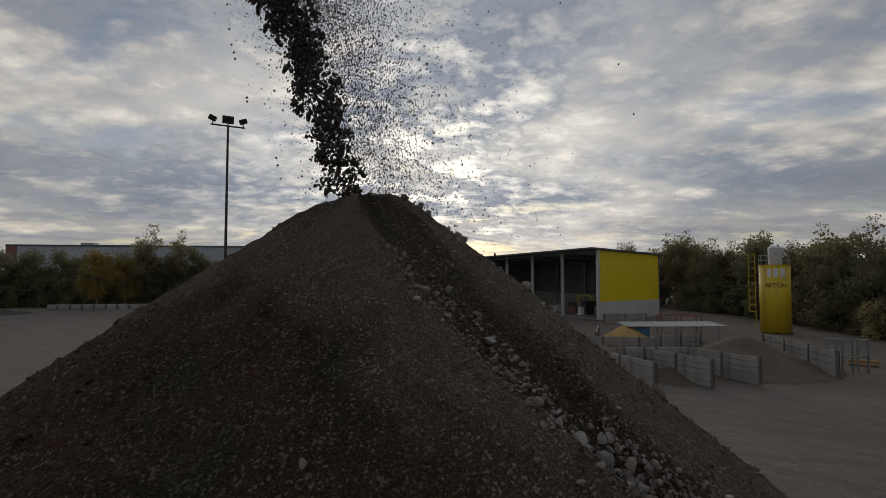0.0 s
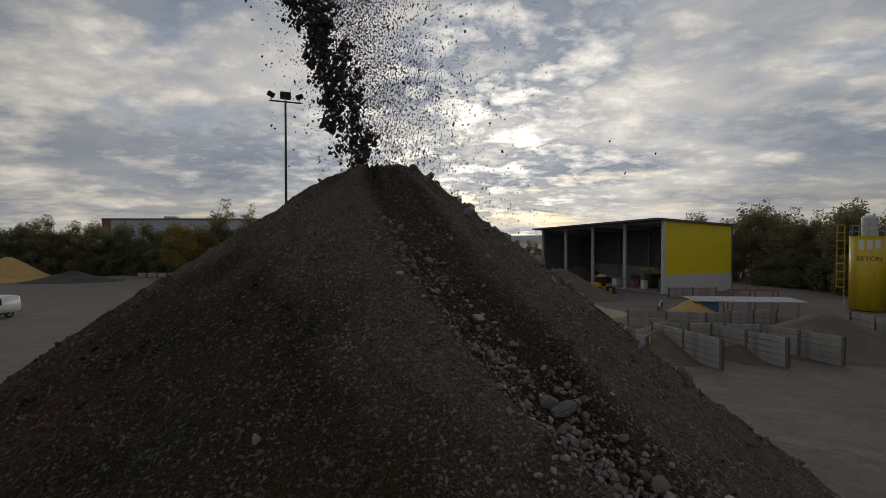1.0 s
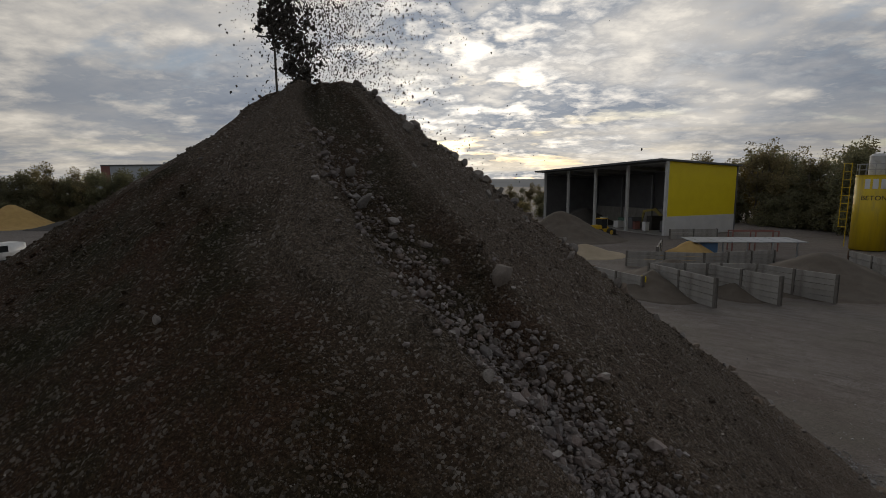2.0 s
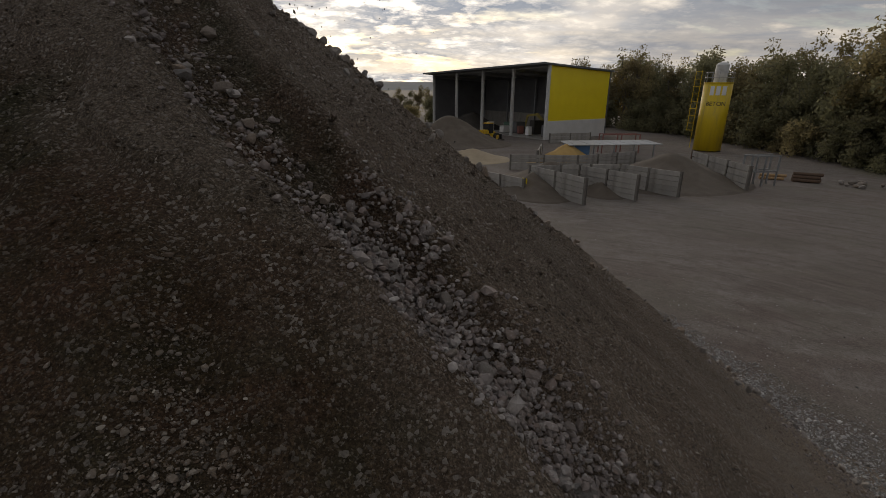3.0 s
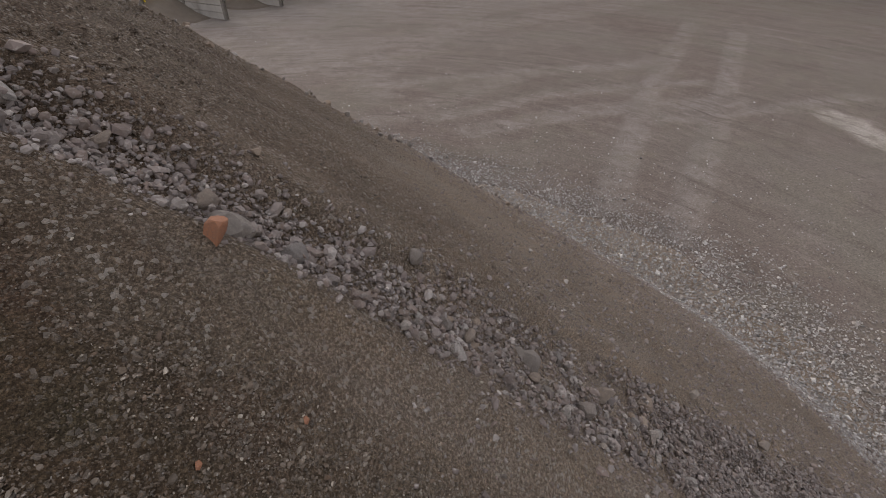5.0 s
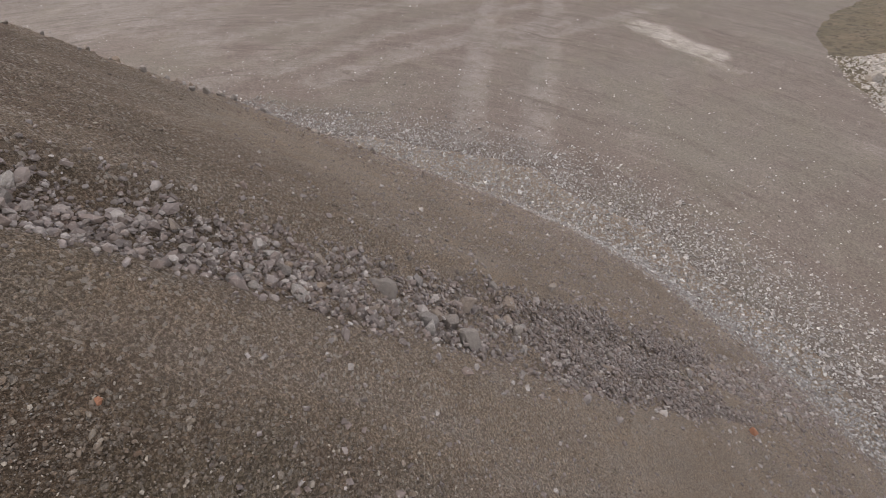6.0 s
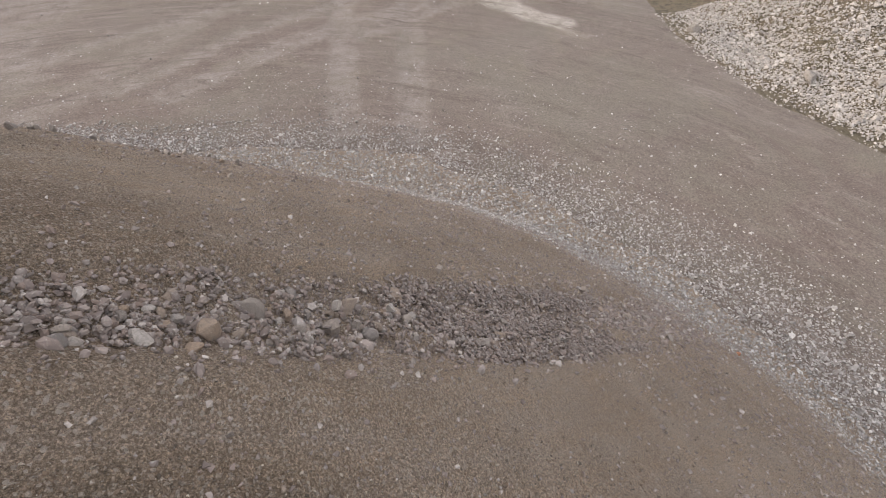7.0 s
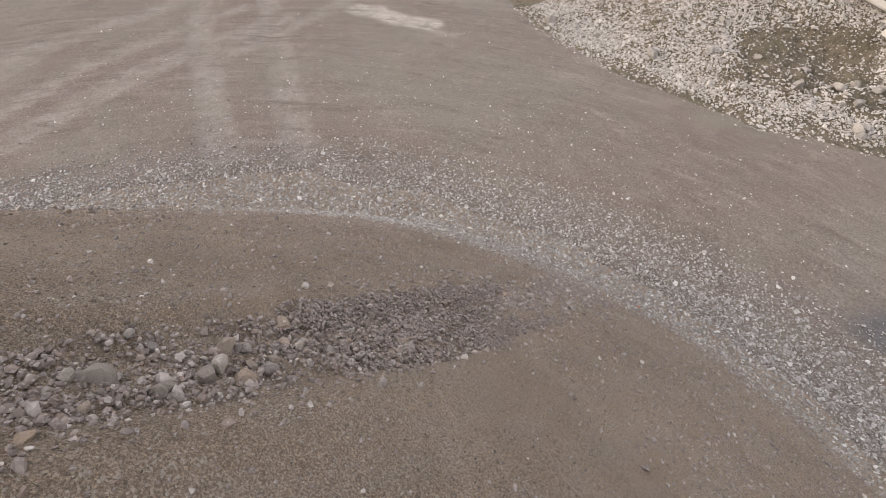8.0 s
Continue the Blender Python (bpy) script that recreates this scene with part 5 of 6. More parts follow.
def build_van():
    van = thing("van", "white delivery van parked on the yard", "van", pose(-46.0, 35.3, 0, 0, 0, 84))
    L, W = 4.9, 1.9
    side = [(-L / 2, 0.45), (-L / 2 - 0.02, 0.9), (-L / 2 + 0.1, 1.02), (-L / 2 + 0.95, 1.18), (-L / 2 + 1.75, 1.86), (-L / 2 + 2.0, 1.95), (L / 2 - 0.3, 1.96), (L / 2 - 0.06, 1.86), (L / 2, 1.0), (L / 2, 0.42), (-L / 2 + 0.2, 0.32)]
    bm = prism(B(), side, W)
    bmesh.ops.bevel(bm, geom=[e for e in bm.edges if abs(e.verts[0].co.y - e.verts[1].co.y) < 0.01], offset=0.09, segments=3, affect="EDGES", clamp_overlap=True)
    part("body", bm, WHITE_PAINT, van, "white painted body", True)
    for s in (-1, 1):
        y = s * (W / 2 + 0.004)
        part("front_window", prism(B(), [(-1.35, 1.2), (-0.45, 1.2), (-0.45, 1.78), (-0.78, 1.78)], 0.02, Matrix.Translation((0, y, 0))), GLASS, van)
        part("side_window", prism(B(), [(-0.3, 1.2), (0.85, 1.2), (0.85, 1.76), (-0.3, 1.76)], 0.02, Matrix.Translation((0, y, 0))), GLASS, van)
        part("door_seam", box(B(), (-0.38, y, 1.05), (0.015, 0.012, 1.3)), BLACK, van)
        part("sill_trim", box(B(), (0, y, 0.42), (3.0, 0.02, 0.14)), BLACK, van)
        part("mirror", box(B(), (-1.4, s * (W / 2 + 0.12), 1.22), (0.1, 0.18, 0.24), None, 0.03), BLACK, van)
        part("headlight", box(B(), (-L / 2 + 0.08, s * 0.72, 0.88), (0.12, 0.34, 0.16), None, 0.03), GLASS, van)
        part("tail_light", box(B(), (L / 2, s * 0.86, 1.1), (0.05, 0.12, 0.5)), RED_BOX, van)
        for x in (-1.55, 1.5):
            wheel_on(van, x, s * 0.82, 0.33, 0.22)
    wind = part("windscreen", box(B(), (0, 0, 0), (1.0, 1.6, 0.02)), GLASS, van)
    wind.matrix_basis = pose(-L / 2 + 1.34, 0, 1.54, 0, -40, 0)
    part("bumper", box(B(), (-L / 2, 0, 0.52), (0.14, W - 0.1, 0.26), None, 0.05), BLACK, van)
    part("rear_bumper", box(B(), (L / 2, 0, 0.48), (0.12, W - 0.1, 0.2), None, 0.04), BLACK, van)
    return van


build_van()


def build_loader(x, y, turn, s=1.0):
    ld = thing("wheel_loader", "small yellow wheel loader in front of the hall", "loader", pose(x, y, 0, 0, 0, turn))
    part("chassis", box(B(), (0, 0, 0.75 * s), (3.2 * s, 0.9 * s, 0.5 * s), None, 0.06), MACHINE, ld)
    part("engine_cover", box(B(), (-1.0 * s, 0, 1.25 * s), (1.3 * s, 1.1 * s, 0.7 * s), None, 0.1), MACHINE, ld)
    cab = part("cab", box(B(), (0.1 * s, 0, 1.75 * s), (1.0 * s, 1.1 * s, 1.3 * s), None, 0.06), GLASS, ld, "dark glazed cab")
    part("cab_roof", box(B(), (0.1 * s, 0, 2.45 * s), (1.15 * s, 1.25 * s, 0.1 * s), None, 0.03), MACHINE, cab)
    for sy in (-1, 1):
        part("lift_arm", prism(B(), [(0.5 * s, 1.3 * s), (0.7 * s, 1.45 * s), (2.1 * s, 0.6 * s), (2.0 * s, 0.4 * s)], 0.12 * s, Matrix.Translation((0, sy * 0.35 * s, 0))), MACHINE, ld)
        for wx in (-1.05, 1.05):
            wheel_on(ld, wx * s, sy * 0.72 * s, 0.55 * s, 0.4 * s, MACHINE)
    part("bucket", prism(B(), [(1.9 * s, 0.9 * s), (1.9 * s, 0.15 * s), (2.7 * s, 0.05 * s), (2.65 * s, 0.12 * s), (2.05 * s, 0.25 * s), (2.02 * s, 0.9 * s)], 1.9 * s), DARK_STEEL, ld)
    return ld


build_loader(11.9, 63.2, 40, 0.95)


def build_excavator(x, y, turn):
    ex = thing("excavator", "yellow tracked excavator parked in the hall", "excavator", pose(x, y, 0.05, 0, 0, turn))
    for s in (-1, 1):
        part("track", box(B(), (0, s * 0.95, 0.45), (3.4, 0.5, 0.85), None, 0.3), RUBBER, ex)
    part("house", box(B(), (-0.4, 0, 1.5), (2.8, 2.1, 1.0), None, 0.12), DIRTY_YELLOW, ex)
    part("cab", box(B(), (0.5, 0.6, 2.1), (1.3, 0.9, 1.6), None, 0.08), GLASS, ex)
    part("boom", prism(B(), [(0.9, 1.6), (1.2, 1.3), (2.6, 2.7), (4.0, 2.5), (4.05, 2.8), (2.4, 3.1)], 0.3), DIRTY_YELLOW, ex)
    part("dipper", prism(B(), [(3.8, 2.85), (4.15, 2.75), (4.5, 0.9), (4.3, 0.85)], 0.24), DIRTY_YELLOW, ex)
    part("bucket", prism(B(), [(4.2, 1.0), (4.7, 0.9), (4.6, 0.2), (4.1, 0.05), (3.8, 0.5)], 0.8), DARK_STEEL, ex)
    return ex


build_excavator(23.6, 72.0, 150)


def hall_clutter():
    rnd = random.Random(9)
    m = pose(20, 64.1, 0, 0, 0, 29.3)
    for mat, lab, u, v, w, d, h in ((GREY_CLAD, "grey machine housing standing in the hall", 3.2, 3.0, 0.9, 0.8, 1.5), (WHITE_PAINT, "white machine housing standing in the hall", 2.2, 5.4, 0.7, 0.7, 1.2),
                                    (GREY_CLAD, "grey equipment cabinet standing in the hall", 4.0, 9.4, 1.6, 1.1, 1.6), (GREEN_BOX, "green equipment box standing in the hall", 5.0, 12.4, 2.2, 1.2, 1.4),
                                    (RED_BOX, "red equipment box standing in the hall", 3.0, 8.0, 0.8, 0.7, 1.1), (PALE_CONCRETE, "pale bagged goods stacked in the hall", 2.4, 11.0, 1.2, 1.0, 1.0),
                                    (WHITE_PAINT, "white drum rack standing in the hall", 3.4, 15.6, 1.0, 0.8, 1.3), (DARK_STEEL, "dark machine part standing in the hall", 5.2, 6.6, 2.0, 1.4, 1.9)):
        c = thing("equipment_box", lab, "equipment", m @ pose(u, v, 0.05, 0, 0, rnd.uniform(-15, 15)))
        part("housing", box(B(), (0, 0, h / 2 + 0.06), (w, d, h), None, 0.04), mat, c)
        part("foot_frame", box(B(), (0, 0, 0.04), (w * 0.9, d * 0.9, 0.08)), DARK_STEEL, c)
        part("lid", box(B(), (0, 0, h + 0.08), (w + 0.05, d + 0.05, 0.05), None, 0.015), mat, c)
    heap("soil_heap", "soil heap stored inside the hall", 12.5, 83.5, 6, 4.5, 3.0, DARK_SOIL, 29, 12)


hall_clutter()


# ---- stones on and round the pile ----
def surface(x, y):
    return np.stack([x, y, pile_height(x, y)], -1)


def dress_pile():
    rng = np.random.default_rng(3)
    n = 310000
    d = np.sqrt((0.3 ** 2) * ((1 + (6.5 / 0.3) ** 2) ** rng.uniform(0, 1, n) - 1))
    a = rng.uniform(-np.pi, np.pi, n)
    x, y = 0.25 + d * np.cos(a), 0.5 + d * np.sin(a)
    _, r, ang = pile_smooth(x, y)
    gravelly = wave(ang * 6, r * 0.4, 2.0, 17, 4) + 0.7 * wave(x, y, 1.4, 19, 3)
    gravelly = gravelly - 0.35 * np.exp(-((ang + 1.05 + 0.2 * np.clip(2.3 - r, 0, 1.5)) / 0.1) ** 2) * (r < 2.6) + 0.7 * np.exp(-((ang + 1.2) / 0.13) ** 2 - ((r - 2.35) / 0.4) ** 2)
    gravelly = gravelly + 0.45 * np.exp(-((ang - 0.05) / 0.22) ** 2)
    gravelly = gravelly - 0.2 * np.exp(-((ang + 2.0) / 0.65) ** 4) * (r < 1.8)
    keep = (r < 10.2) & (r > 0.15) & (gravelly + rng.uniform(-1.0, 0.6, n) > 0.08 + 0.75 * np.clip((2.2 - r) / 0.5, 0, 1))
    x, y, d, gravelly = x[keep], y[keep], d[keep], gravelly[keep]
    size = np.clip(rng.lognormal(-5.2, 0.52, len(x)), 0.003, 0.026) * np.clip(0.82 + d * 0.09, 0.82, 1.5) * np.clip(0.9 + 0.5 * gravelly, 0.6, 1.3)
    p = surface(x, y)
    p[:, 2] += size * 0.15
    large = size > 0.011
    tagged(new("gravel", scatter_mesh("gravel", p[large], size[large], PEBBLES, 0.75, rng)), "grey and brown gravel strewn over the soil pile", "gravel", kind="stuff")
    tagged(new("fine_gravel", scatter_mesh("fine_gravel", p[~large], size[~large], PEBBLES, 0.75, rng, True)), "fine gravel and grit strewn over the soil pile", "gravel", kind="stuff")
    # crumbled clods of the soil itself
    n = 24000
    ang, r = np.radians(rng.uniform(-200, 60, n)), 0.15 + 2.2 * rng.uniform(0, 1, n) ** 0.7
    x, y = TOP[0] + r * np.cos(ang), TOP[1] + r * np.sin(ang)
    keep = wave(x, y, 2.0, 51, 3) + 0.6 * wave(x, y, 7.0, 53, 2) + rng.uniform(-0.5, 0.5, n) > 0.1
    x, y = x[keep], y[keep]
    size = np.clip(rng.lognormal(-4.65, 0.5, len(x)), 0.006, 0.04)
    p = surface(x, y) - (TOP[0], TOP[1], 0)
    p[:, 2] += size * 0.12
    me = scatter_mesh("soil_clods", p, size, SOIL, 0.95, rng)
    set_zones(me)
    ob = new("soil_clods", me)
    ob.location = (TOP[0], TOP[1], 0)
    tagged(ob, "crumbled brown clods lying on the soil pile", "soil", kind="stuff")
    # coarser grit lower down the slope
    n = 95000
    ang, r = np.radians(rng.uniform(-105, 42, n)), 3.0 + 6.8 * rng.uniform(0, 1, n) ** 0.7
    x, y = TOP[0] + r * np.cos(ang), TOP[1] + r * np.sin(ang)
    keep = wave(x, y, 0.9, 41, 3) + wave(ang * 6, r * 0.4, 1.6, 43, 3) + rng.uniform(-0.9, 0.9, n) > -0.15
    x, y = x[keep], y[keep]
    size = np.clip(rng.lognormal(-4.5, 0.48, len(x)), 0.007, 0.06) * np.interp(r[keep], [2, 5, 9], [0.95, 1.5, 1.9])
    p = surface(x, y)
    p[:, 2] += size * 0.1
    tagged(new("slope_gravel", scatter_mesh("slope_gravel", p, size, RUBBLE, 0.8, rng, True)), "small brown and grey stones on the pile's lower slope", "gravel", kind="stuff")
    # coarse strip under the rolling stones
    n = 30000
    r = 0.7 + 8.0 * rng.uniform(0, 1, n) ** 1.15
    off = rng.normal(0, 0.55, n) * chute_half(r)
    keep = wave(off * 3, r, 1.3, 29, 3) + rng.uniform(-0.8, 0.8, n) > np.interp(r, [0.7, 1.5, 2.0, 3.2, 4.5, 6.5, 8.7], [0.7, 0.45, -0.4, -0.1, 0.0, 0.4, 0.55])
    r, off = r[keep], off[keep]
    n = len(r)
    ang = chute_angle(r) + off / r
    x, y = TOP[0] + r * np.cos(ang), TOP[1] + r * np.sin(ang)
    size = np.clip(rng.lognormal(-4.2, 0.5, n), 0.007, 0.06) * np.interp(r, [0.7, 4, 8], [0.9, 1.2, 1.7])
    p = surface(x, y)
    p[:, 2] += size * 0.15
    tagged(new("rubble", scatter_mesh("rubble", p, size, RUBBLE, 0.8, rng)), "coarse broken rubble lying in the chute", "rubble", kind="stuff")
    # gravel skirt round the foot
    n = 88000
    at = np.radians([-135, -72, -58, -45, -34, -27, -10, 5, 18, 27, 40, 52])
    inner, outer = [11.0, 10.2, 10.0, 9.4, 8.9, 8.8, 8.7, 8.6, 8.9, 9.5, 11.3, 13.6], [14.2, 12.8, 12.7, 12.6, 12.4, 12.2, 12.2, 11.9, 11.9, 11.9, 12.8, 14.6]
    ang = np.radians(rng.uniform(-130, 52, n))
    lo, hi = np.interp(ang, at, inner), np.interp(ang, at, outer)
    r = lo + (hi - lo) * (rng.beta(1.7, 2.4, n) * 1.4 - 0.24) + 0.22 * wave(ang * 8, ang * 0, 1.0, 23, 3)
    x, y = TOP[0] + r * np.cos(ang), TOP[1] + r * np.sin(ang)
    size = np.clip(rng.lognormal(-3.3, 0.42, n), 0.02, 0.13) * np.interp((r - lo) / (hi - lo), [-0.1, 0.3], [0.55, 1.0])
    p = surface(x, y)
    p[:, 2] = np.maximum(p[:, 2], ground_height(x, y)) + size * 0.14
    tagged(new("foot_gravel", scatter_mesh("foot_gravel", p, size, SKIRT, 0.8, rng, True)), "pale coarse gravel rolled to the pile's foot", "gravel", kind="stuff")
    # thin scatter on the yard
    n = 9000
    ang = np.radians(rng.uniform(-130, 70, n))
    r = 9.8 + rng.gamma(1.5, 2.4, n)
    x, y = TOP[0] + r * np.cos(ang), TOP[1] + r * np.sin(ang)
    size = np.clip(rng.lognormal(-3.4, 0.5, n), 0.015, 0.1)
    tagged(new("strewn_gravel", scatter_mesh("strewn_gravel", np.stack([x, y, np.maximum(ground_height(x, y), pile_smooth(x, y)[0]) + size * 0.12], -1), size, SKIRT, 0.8, rng, True)), "pale stones strewn thinly on the yard", "gravel", kind="stuff")
    # stones that can be picked apart
    rnd = random.Random(8)
    for i in range(40):
        a, r = math.radians(rnd.uniform(-150, 15)), 0.6 + 8.2 * rnd.random() ** 1.2
        if abs(a - float(chute_angle(r))) * r < float(chute_half(r)) * 1.1:
            continue
        s = rnd.uniform(0.02, 0.04) if r < 4 else rnd.uniform(0.04, 0.09)
        px, py = TOP[0] + r * math.cos(a), TOP[1] + r * math.sin(a)
        ob = new("stone", BOULDERS[rnd.randrange(len(BOULDERS))])
        z = float(pile_height(np.array([px]), np.array([py]))[0])
        ob.matrix_basis = pose(px, py, z + s * 0.12, rnd.uniform(0, 360), rnd.uniform(0, 360), rnd.uniform(0, 360)) @ Matrix.Diagonal((s, s, s, 1))
        tagged(ob, "loose grey stone half sunk in the soil pile", "stone", "loose stones on the pile")
    for i in range(230):
        a, r = math.radians(rnd.uniform(-6, 18)), 0.35 + 6.5 * rnd.random()
        s = rnd.uniform(0.025, 0.075)
        if i >= 190:
            a, r, s = math.radians(rnd.uniform(-30, 16)), 0.2 + 1.3 * rnd.random(), rnd.uniform(0.03, 0.075)
        px, py = TOP[0] + r * math.cos(a), TOP[1] + r * math.sin(a)
        ob = new("stone", BOULDERS[rnd.randrange(len(BOULDERS))])
        z = float(pile_height(np.array([px]), np.array([py]))[0])
        ob.matrix_basis = pose(px, py, z + s * 0.3, rnd.uniform(0, 360), rnd.uniform(0, 360), rnd.uniform(0, 360)) @ Matrix.Diagonal((s, s, s, 1))
        tagged(ob, "rough stone perched on the pile's edge", "stone", "stones along the pile's edge")


BRICK_LUMP = new("brick_lump", boulder_mesh(78, CLAY_STONE, 2, 0.6))
BRICK_LUMP.matrix_basis = pose(-0.05, 0.7, 6.03, 20, 30, 10) @ Matrix.Diagonal((0.05, 0.045, 0.04, 1))
tagged(BRICK_LUMP, "small orange brick lump lying on the pile", "brick lump")
for lump_x, lump_y, lump_s in ((0.5, 0.47, 0.026), (0.307, 0.463, 0.024)):
    ob = new("brick_lump", BRICK_LUMP.data)
    ob.matrix_basis = pose(lump_x, lump_y, float(pile_height(np.array([lump_x]), np.array([lump_y]))[0]) + 0.006, 40, 10, 70) @ Matrix.Diagonal((lump_s, lump_s * 0.8, lump_s * 0.8, 1))
    tagged(ob, "tiny orange brick crumb lying among gravel", "brick lump")
BOULDERS = [boulder_mesh(i, BOULDER, 3, 0.7 if i % 3 else 0.25) for i in range(14)]
dress_pile()

# ---- what moves ----
MOVING = []
SPEED = 1.15            # horizontal metres a second down the chute


def on_chute(r, side):
    """The place on the chute at r from the pile's axis; side: -1 to 1 across it."""
    r = max(r, 0.05)
    a = float(chute_angle(r)) + side * float(chute_half(r)) / r
    x, y = TOP[0] + r * math.cos(a), TOP[1] + r * math.sin(a)
    return x, y, float(pile_smooth(np.array([x]), np.array([y]))[0][0]), a


def travel(t, start, end, speed=SPEED):
    """How far from the axis a stone is that breaks loose at start and comes to rest at end."""
    r = 0.15 + speed * max(0.0, t - start)
    return r if r < end - 0.8 else end - 0.8 * math.exp(-(r - end + 0.8) / 0.8)


def chute_stones():
    rnd = random.Random(17)
    for i in range(230):
        start = -6.0 + 13.4 * (i + rnd.random()) / 230
        end, side = 3.0 + 4.6 * rnd.random() ** 1.3, max(-1.5, min(1.5, rnd.gauss(0, 0.55)))
        s = min(0.13, max(0.022, rnd.lognormvariate(-3.12, 0.48)))
        orange = i == 105
        speed = SPEED * (rnd.uniform(0.8, 1.25) if rnd.random() < 0.88 else 2.4)
        if orange:
            start, end, side, s, speed = 4.27, 9.6, -1.2, 0.105, 3.35
        ob = new("boulder", CLAY_MESH if orange else BOULDERS[rnd.randrange(len(BOULDERS))])
        ob.scale = (s, s * rnd.uniform(0.85, 1), s * rnd.uniform(0.8, 1))
        tagged(ob, "orange brick lump rolling down the chute" if orange else "grey broken boulder rolling down the chute", "boulder", "boulders rolling down the chute")
        axis = Vector((rnd.gauss(0, 0.3), rnd.gauss(0, 0.3), 1)).normalized()
        turn0, gain = rnd.uniform(0, 360), min(360.0, 90 / s * 0.35)
        rows, last = [], None
        for k in range(81):
            t = k / 10
            r = travel(t, start, end, speed)
            if last is not None and abs(r - last) < 0.004 and k < 80:
                continue
            sunk = 0.35 * max(0.0, 1 - r / (0.6 + 0.5 * ((i * 0.37) % 1)))
            x, y, z, a = on_chute(r, side)
            hop = abs(math.sin(r * 5.1 + i)) * 0.03 if 0.5 < r < end - 0.5 else 0
            m = Matrix.Translation((x, y, z + s * 0.16 - sunk + hop)) @ Matrix.Rotation(a + math.pi / 2, 4, "Z") @ Matrix.Rotation(radians(-min(gain, 300) * r * 0.55), 4, "X") @ Matrix.Rotation(radians(turn0), 4, axis)
            if last is not None and rows[-1][0] < t - 0.15:
                rows.append((t - 0.1, rows[-1][1]))
            rows.append((t, m))
            last = r
        if len(rows) == 1:
            rows.append((8.0, rows[0][1]))
        MOVING.append((ob, rows))


def rubble_rafts():
    rng = np.random.default_rng(5)
    rafts = []
    for i in range(6):
        n = 150
        p = np.stack([rng.uniform(-0.2, 0.2, n), rng.normal(0, 0.06, n), rng.uniform(-0.01, 0.02, n)], -1)
        rafts.append(scatter_mesh("rubble_flow", p, np.clip(rng.lognormal(-4.15, 0.5, n), 0.008, 0.06), RUBBLE, 0.85, rng))
    rnd = random.Random(4)
    for i in range(110):
        start, end, side = -6.2 + 13.8 * (i + rnd.random()) / 110, rnd.uniform(4.2, 6.6), (-0.75, 0.0, 0.75)[i % 3] + rnd.uniform(-0.2, 0.2)
        ob = new("rubble_flow", rafts[rnd.randrange(6)])
        tagged(ob, "patch of small rubble sliding down the chute", "rubble", "rubble sliding down the chute", "stuff")
        flip = 180 * rnd.randrange(2)
        rows, last = [], None
        for k in range(33):
            t = k / 4
            r = travel(t, start, end)
            if last is not None and abs(r - last) < 0.01 and k < 32:
                continue
            x, y, z, a = on_chute(r, side)
            xb, yb, zb, _ = on_chute(r + 0.15, side)
            down = Vector((xb - x, yb - y, zb - z)).normalized()
            across = Vector((0, 0, 1)).cross(down).normalized()
            m = Matrix((down, across, down.cross(across))).transposed().to_4x4()
            m.translation = (x, y, z + 0.012 - 0.3 * max(0.0, 1 - r / 1.75))
            m = m @ Matrix.Rotation(radians(flip), 4, "Z")
            if last is not None and rows[-1][0] < t - 0.3:
                rows.append((t - 0.25, rows[-1][1]))
            rows.append((t, m))
            last = r
        if len(rows) == 1:
            rows.append((8.0, rows[0][1]))
        MOVING.append((ob, rows))


LAND = Vector((-1.12, 2.84, 7.42))
CYCLE, FALL = 18, 0.55           # frames between two falls of one lump; seconds from the belt to the pile


def falling(tau, dx, dy, drift):
    return Vector((LAND.x + dx - (1.36 + drift) * (FALL - tau), LAND.y + dy, LAND.z + 4.9 * (FALL ** 2 - tau ** 2)))


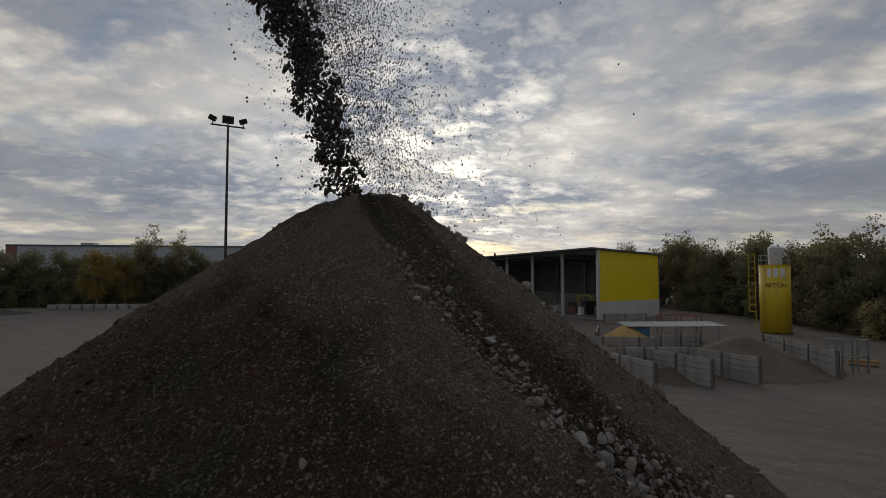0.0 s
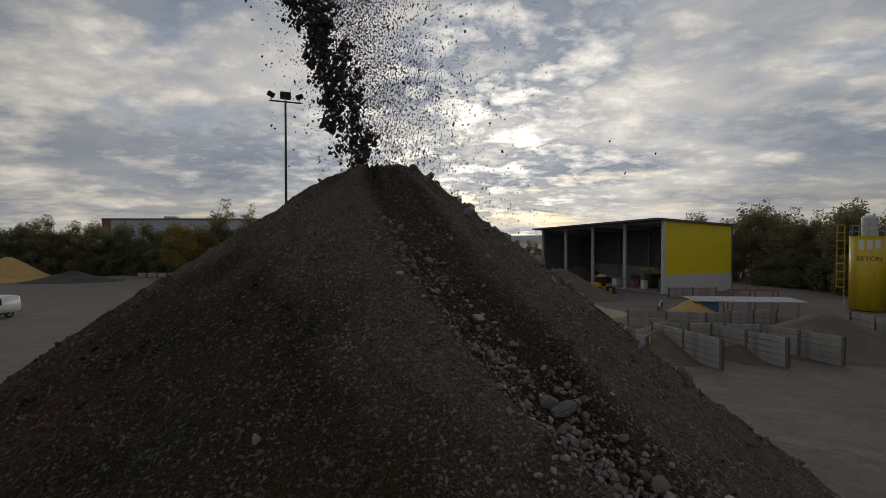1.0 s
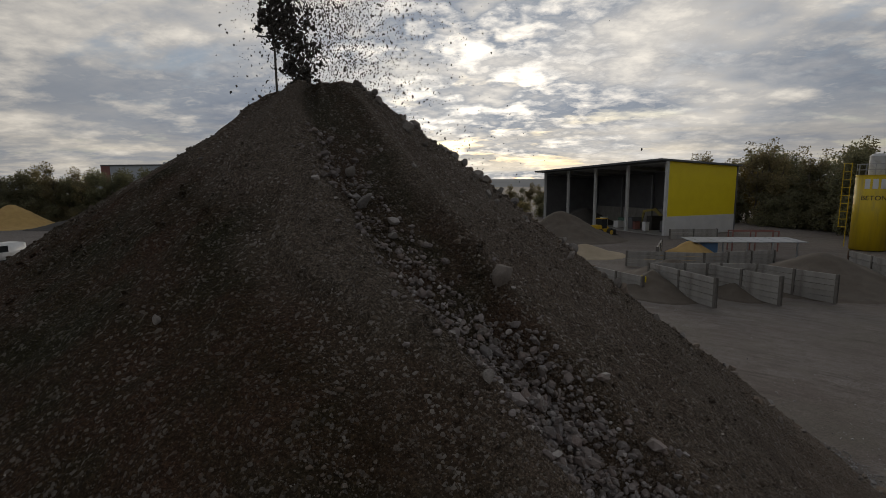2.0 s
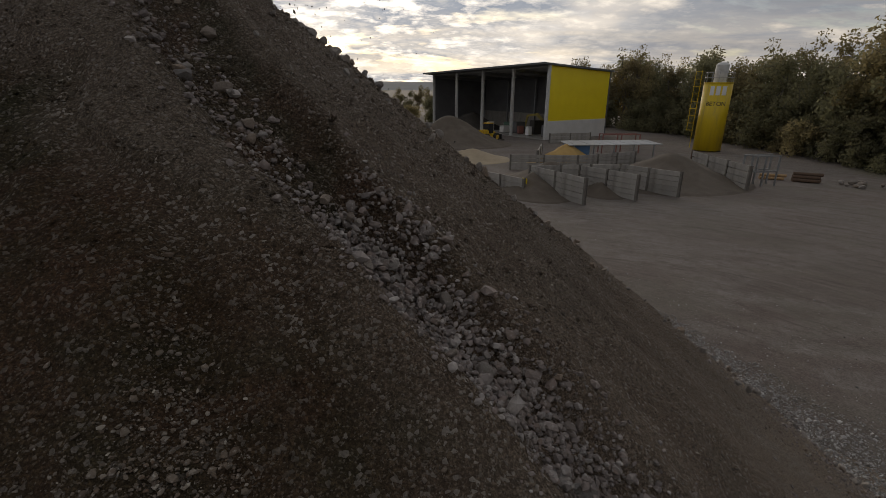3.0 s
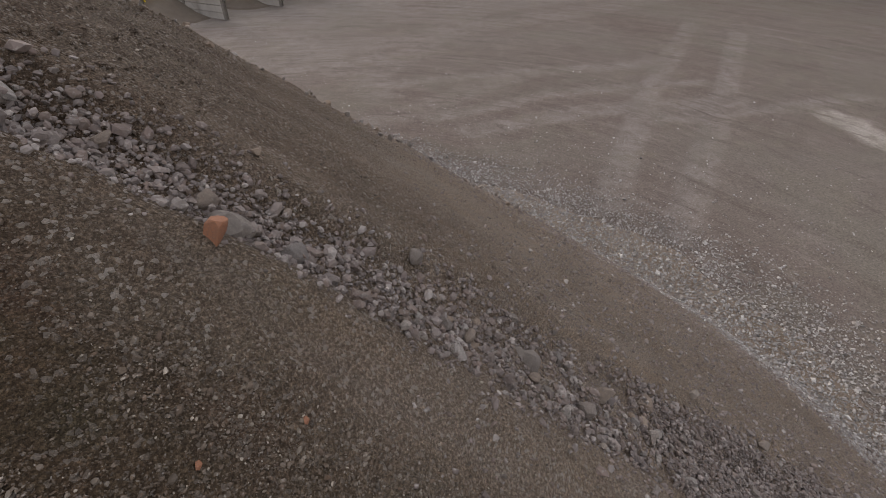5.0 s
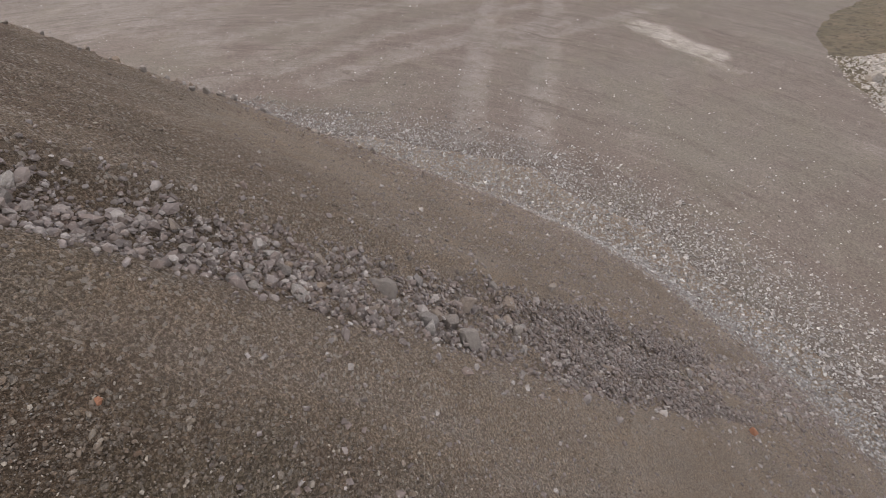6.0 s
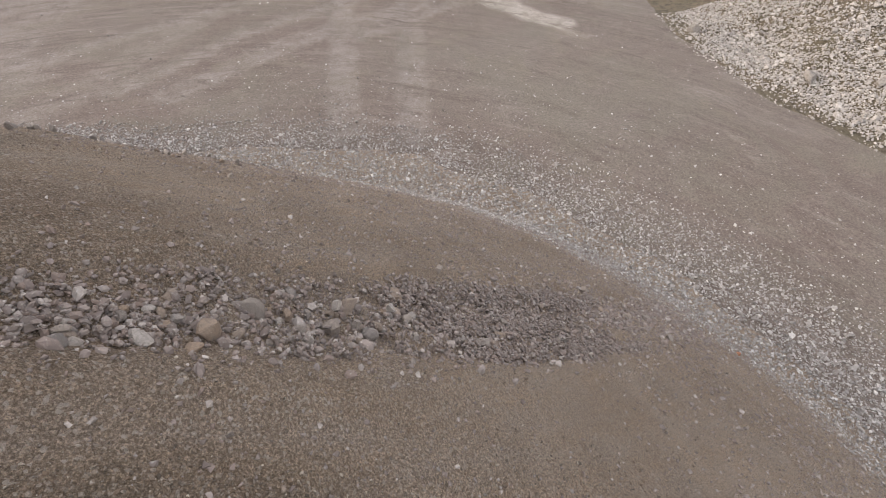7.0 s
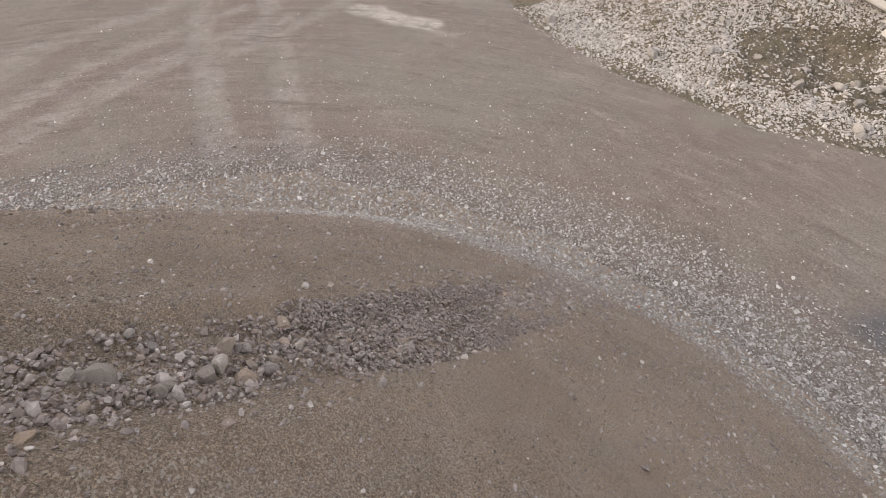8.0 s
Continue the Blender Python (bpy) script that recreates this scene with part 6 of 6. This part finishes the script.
def stream_lumps():
    rng, rnd = np.random.default_rng(15), random.Random(23)
    clouds, sprays = [], []
    for i in range(5):
        n = 300
        p = np.stack([rng.normal(0, 0.026, n), rng.normal(0, 0.035, n), rng.uniform(-0.2, 0.2, n)], -1)
        clouds.append(scatter_mesh("falling_soil", p, np.clip(rng.lognormal(-4.45, 0.6, n), 0.005, 0.045), DAMP, 1.25, rng))
        n = 950
        p = np.stack([np.where(rng.uniform(0, 1, n) < 0.8, 0.02 + rng.gamma(1.5, 0.17, n), -rng.gamma(1.3, 0.08, n)), rng.normal(0, 0.14, n), rng.uniform(-0.25, 0.25, n)], -1)
        sprays.append(scatter_mesh("falling_grit", p, np.clip(rng.lognormal(-5.1, 0.4, n), 0.003, 0.016), DAMP, 1.4, rng, True))
    damp = [boulder_mesh(90 + i, DAMP, 2, 0.5) for i in range(6)]

    def cycle(ob, phase, dx, dy, drift, turn):
        rows = []
        for f in range(241):
            step = (f - phase) % CYCLE
            if step in (0, 4, 8, 12, 15, 17) or f in (0, 240):
                tau = step / FPS + 0.045
                rows.append((f / FPS, Matrix.Translation(falling(tau, dx, dy, drift)) @ Matrix.Rotation(radians(turn + 1.2 * step), 4, (0.3, 1, 0.2))))
        MOVING.append((ob, rows))

    for i in range(36):
        ob = new("falling_soil", clouds[i % 5])
        tagged(ob, "clump of dark soil falling onto the pile", "falling soil", "soil falling onto the pile", "stuff")
        cycle(ob, i % CYCLE, rnd.gauss(0, 0.016), rnd.gauss(0, 0.03), rnd.gauss(0, 0.035), rnd.uniform(-20, 20))
    for i in range(36):
        ob = new("falling_grit", sprays[i % 5])
        tagged(ob, "fine grit spraying off the falling soil", "falling grit", "grit falling onto the pile", "stuff")
        cycle(ob, i % CYCLE, 0.02 + rnd.uniform(0, 0.08), rnd.gauss(0, 0.04), rnd.uniform(-0.25, 0.05), rnd.uniform(-20, 20))
    for i in range(36):
        s = rnd.choice((0.018, 0.022, 0.026, 0.03, 0.036, 0.045)) * rnd.uniform(0.85, 1.15)
        ob = new("soil_lump", damp[i % 6])
        ob.scale = (s, s * 0.8, s * rnd.uniform(0.8, 1.3))
        tagged(ob, "dark damp lump falling onto the pile", "soil lump", "lumps falling onto the pile")
        cycle(ob, (i * 5) % CYCLE, rnd.gauss(0.02, 0.06), rnd.gauss(0, 0.06), rnd.gauss(0, 0.12), rnd.uniform(0, 360))


CLAY_MESH = boulder_mesh(77, CLAY_STONE, 2, 0.6)
chute_stones()
rubble_rafts()
stream_lumps()


def motions():
    for ob, rows in MOVING:
        walk(ob, rows)


motions()
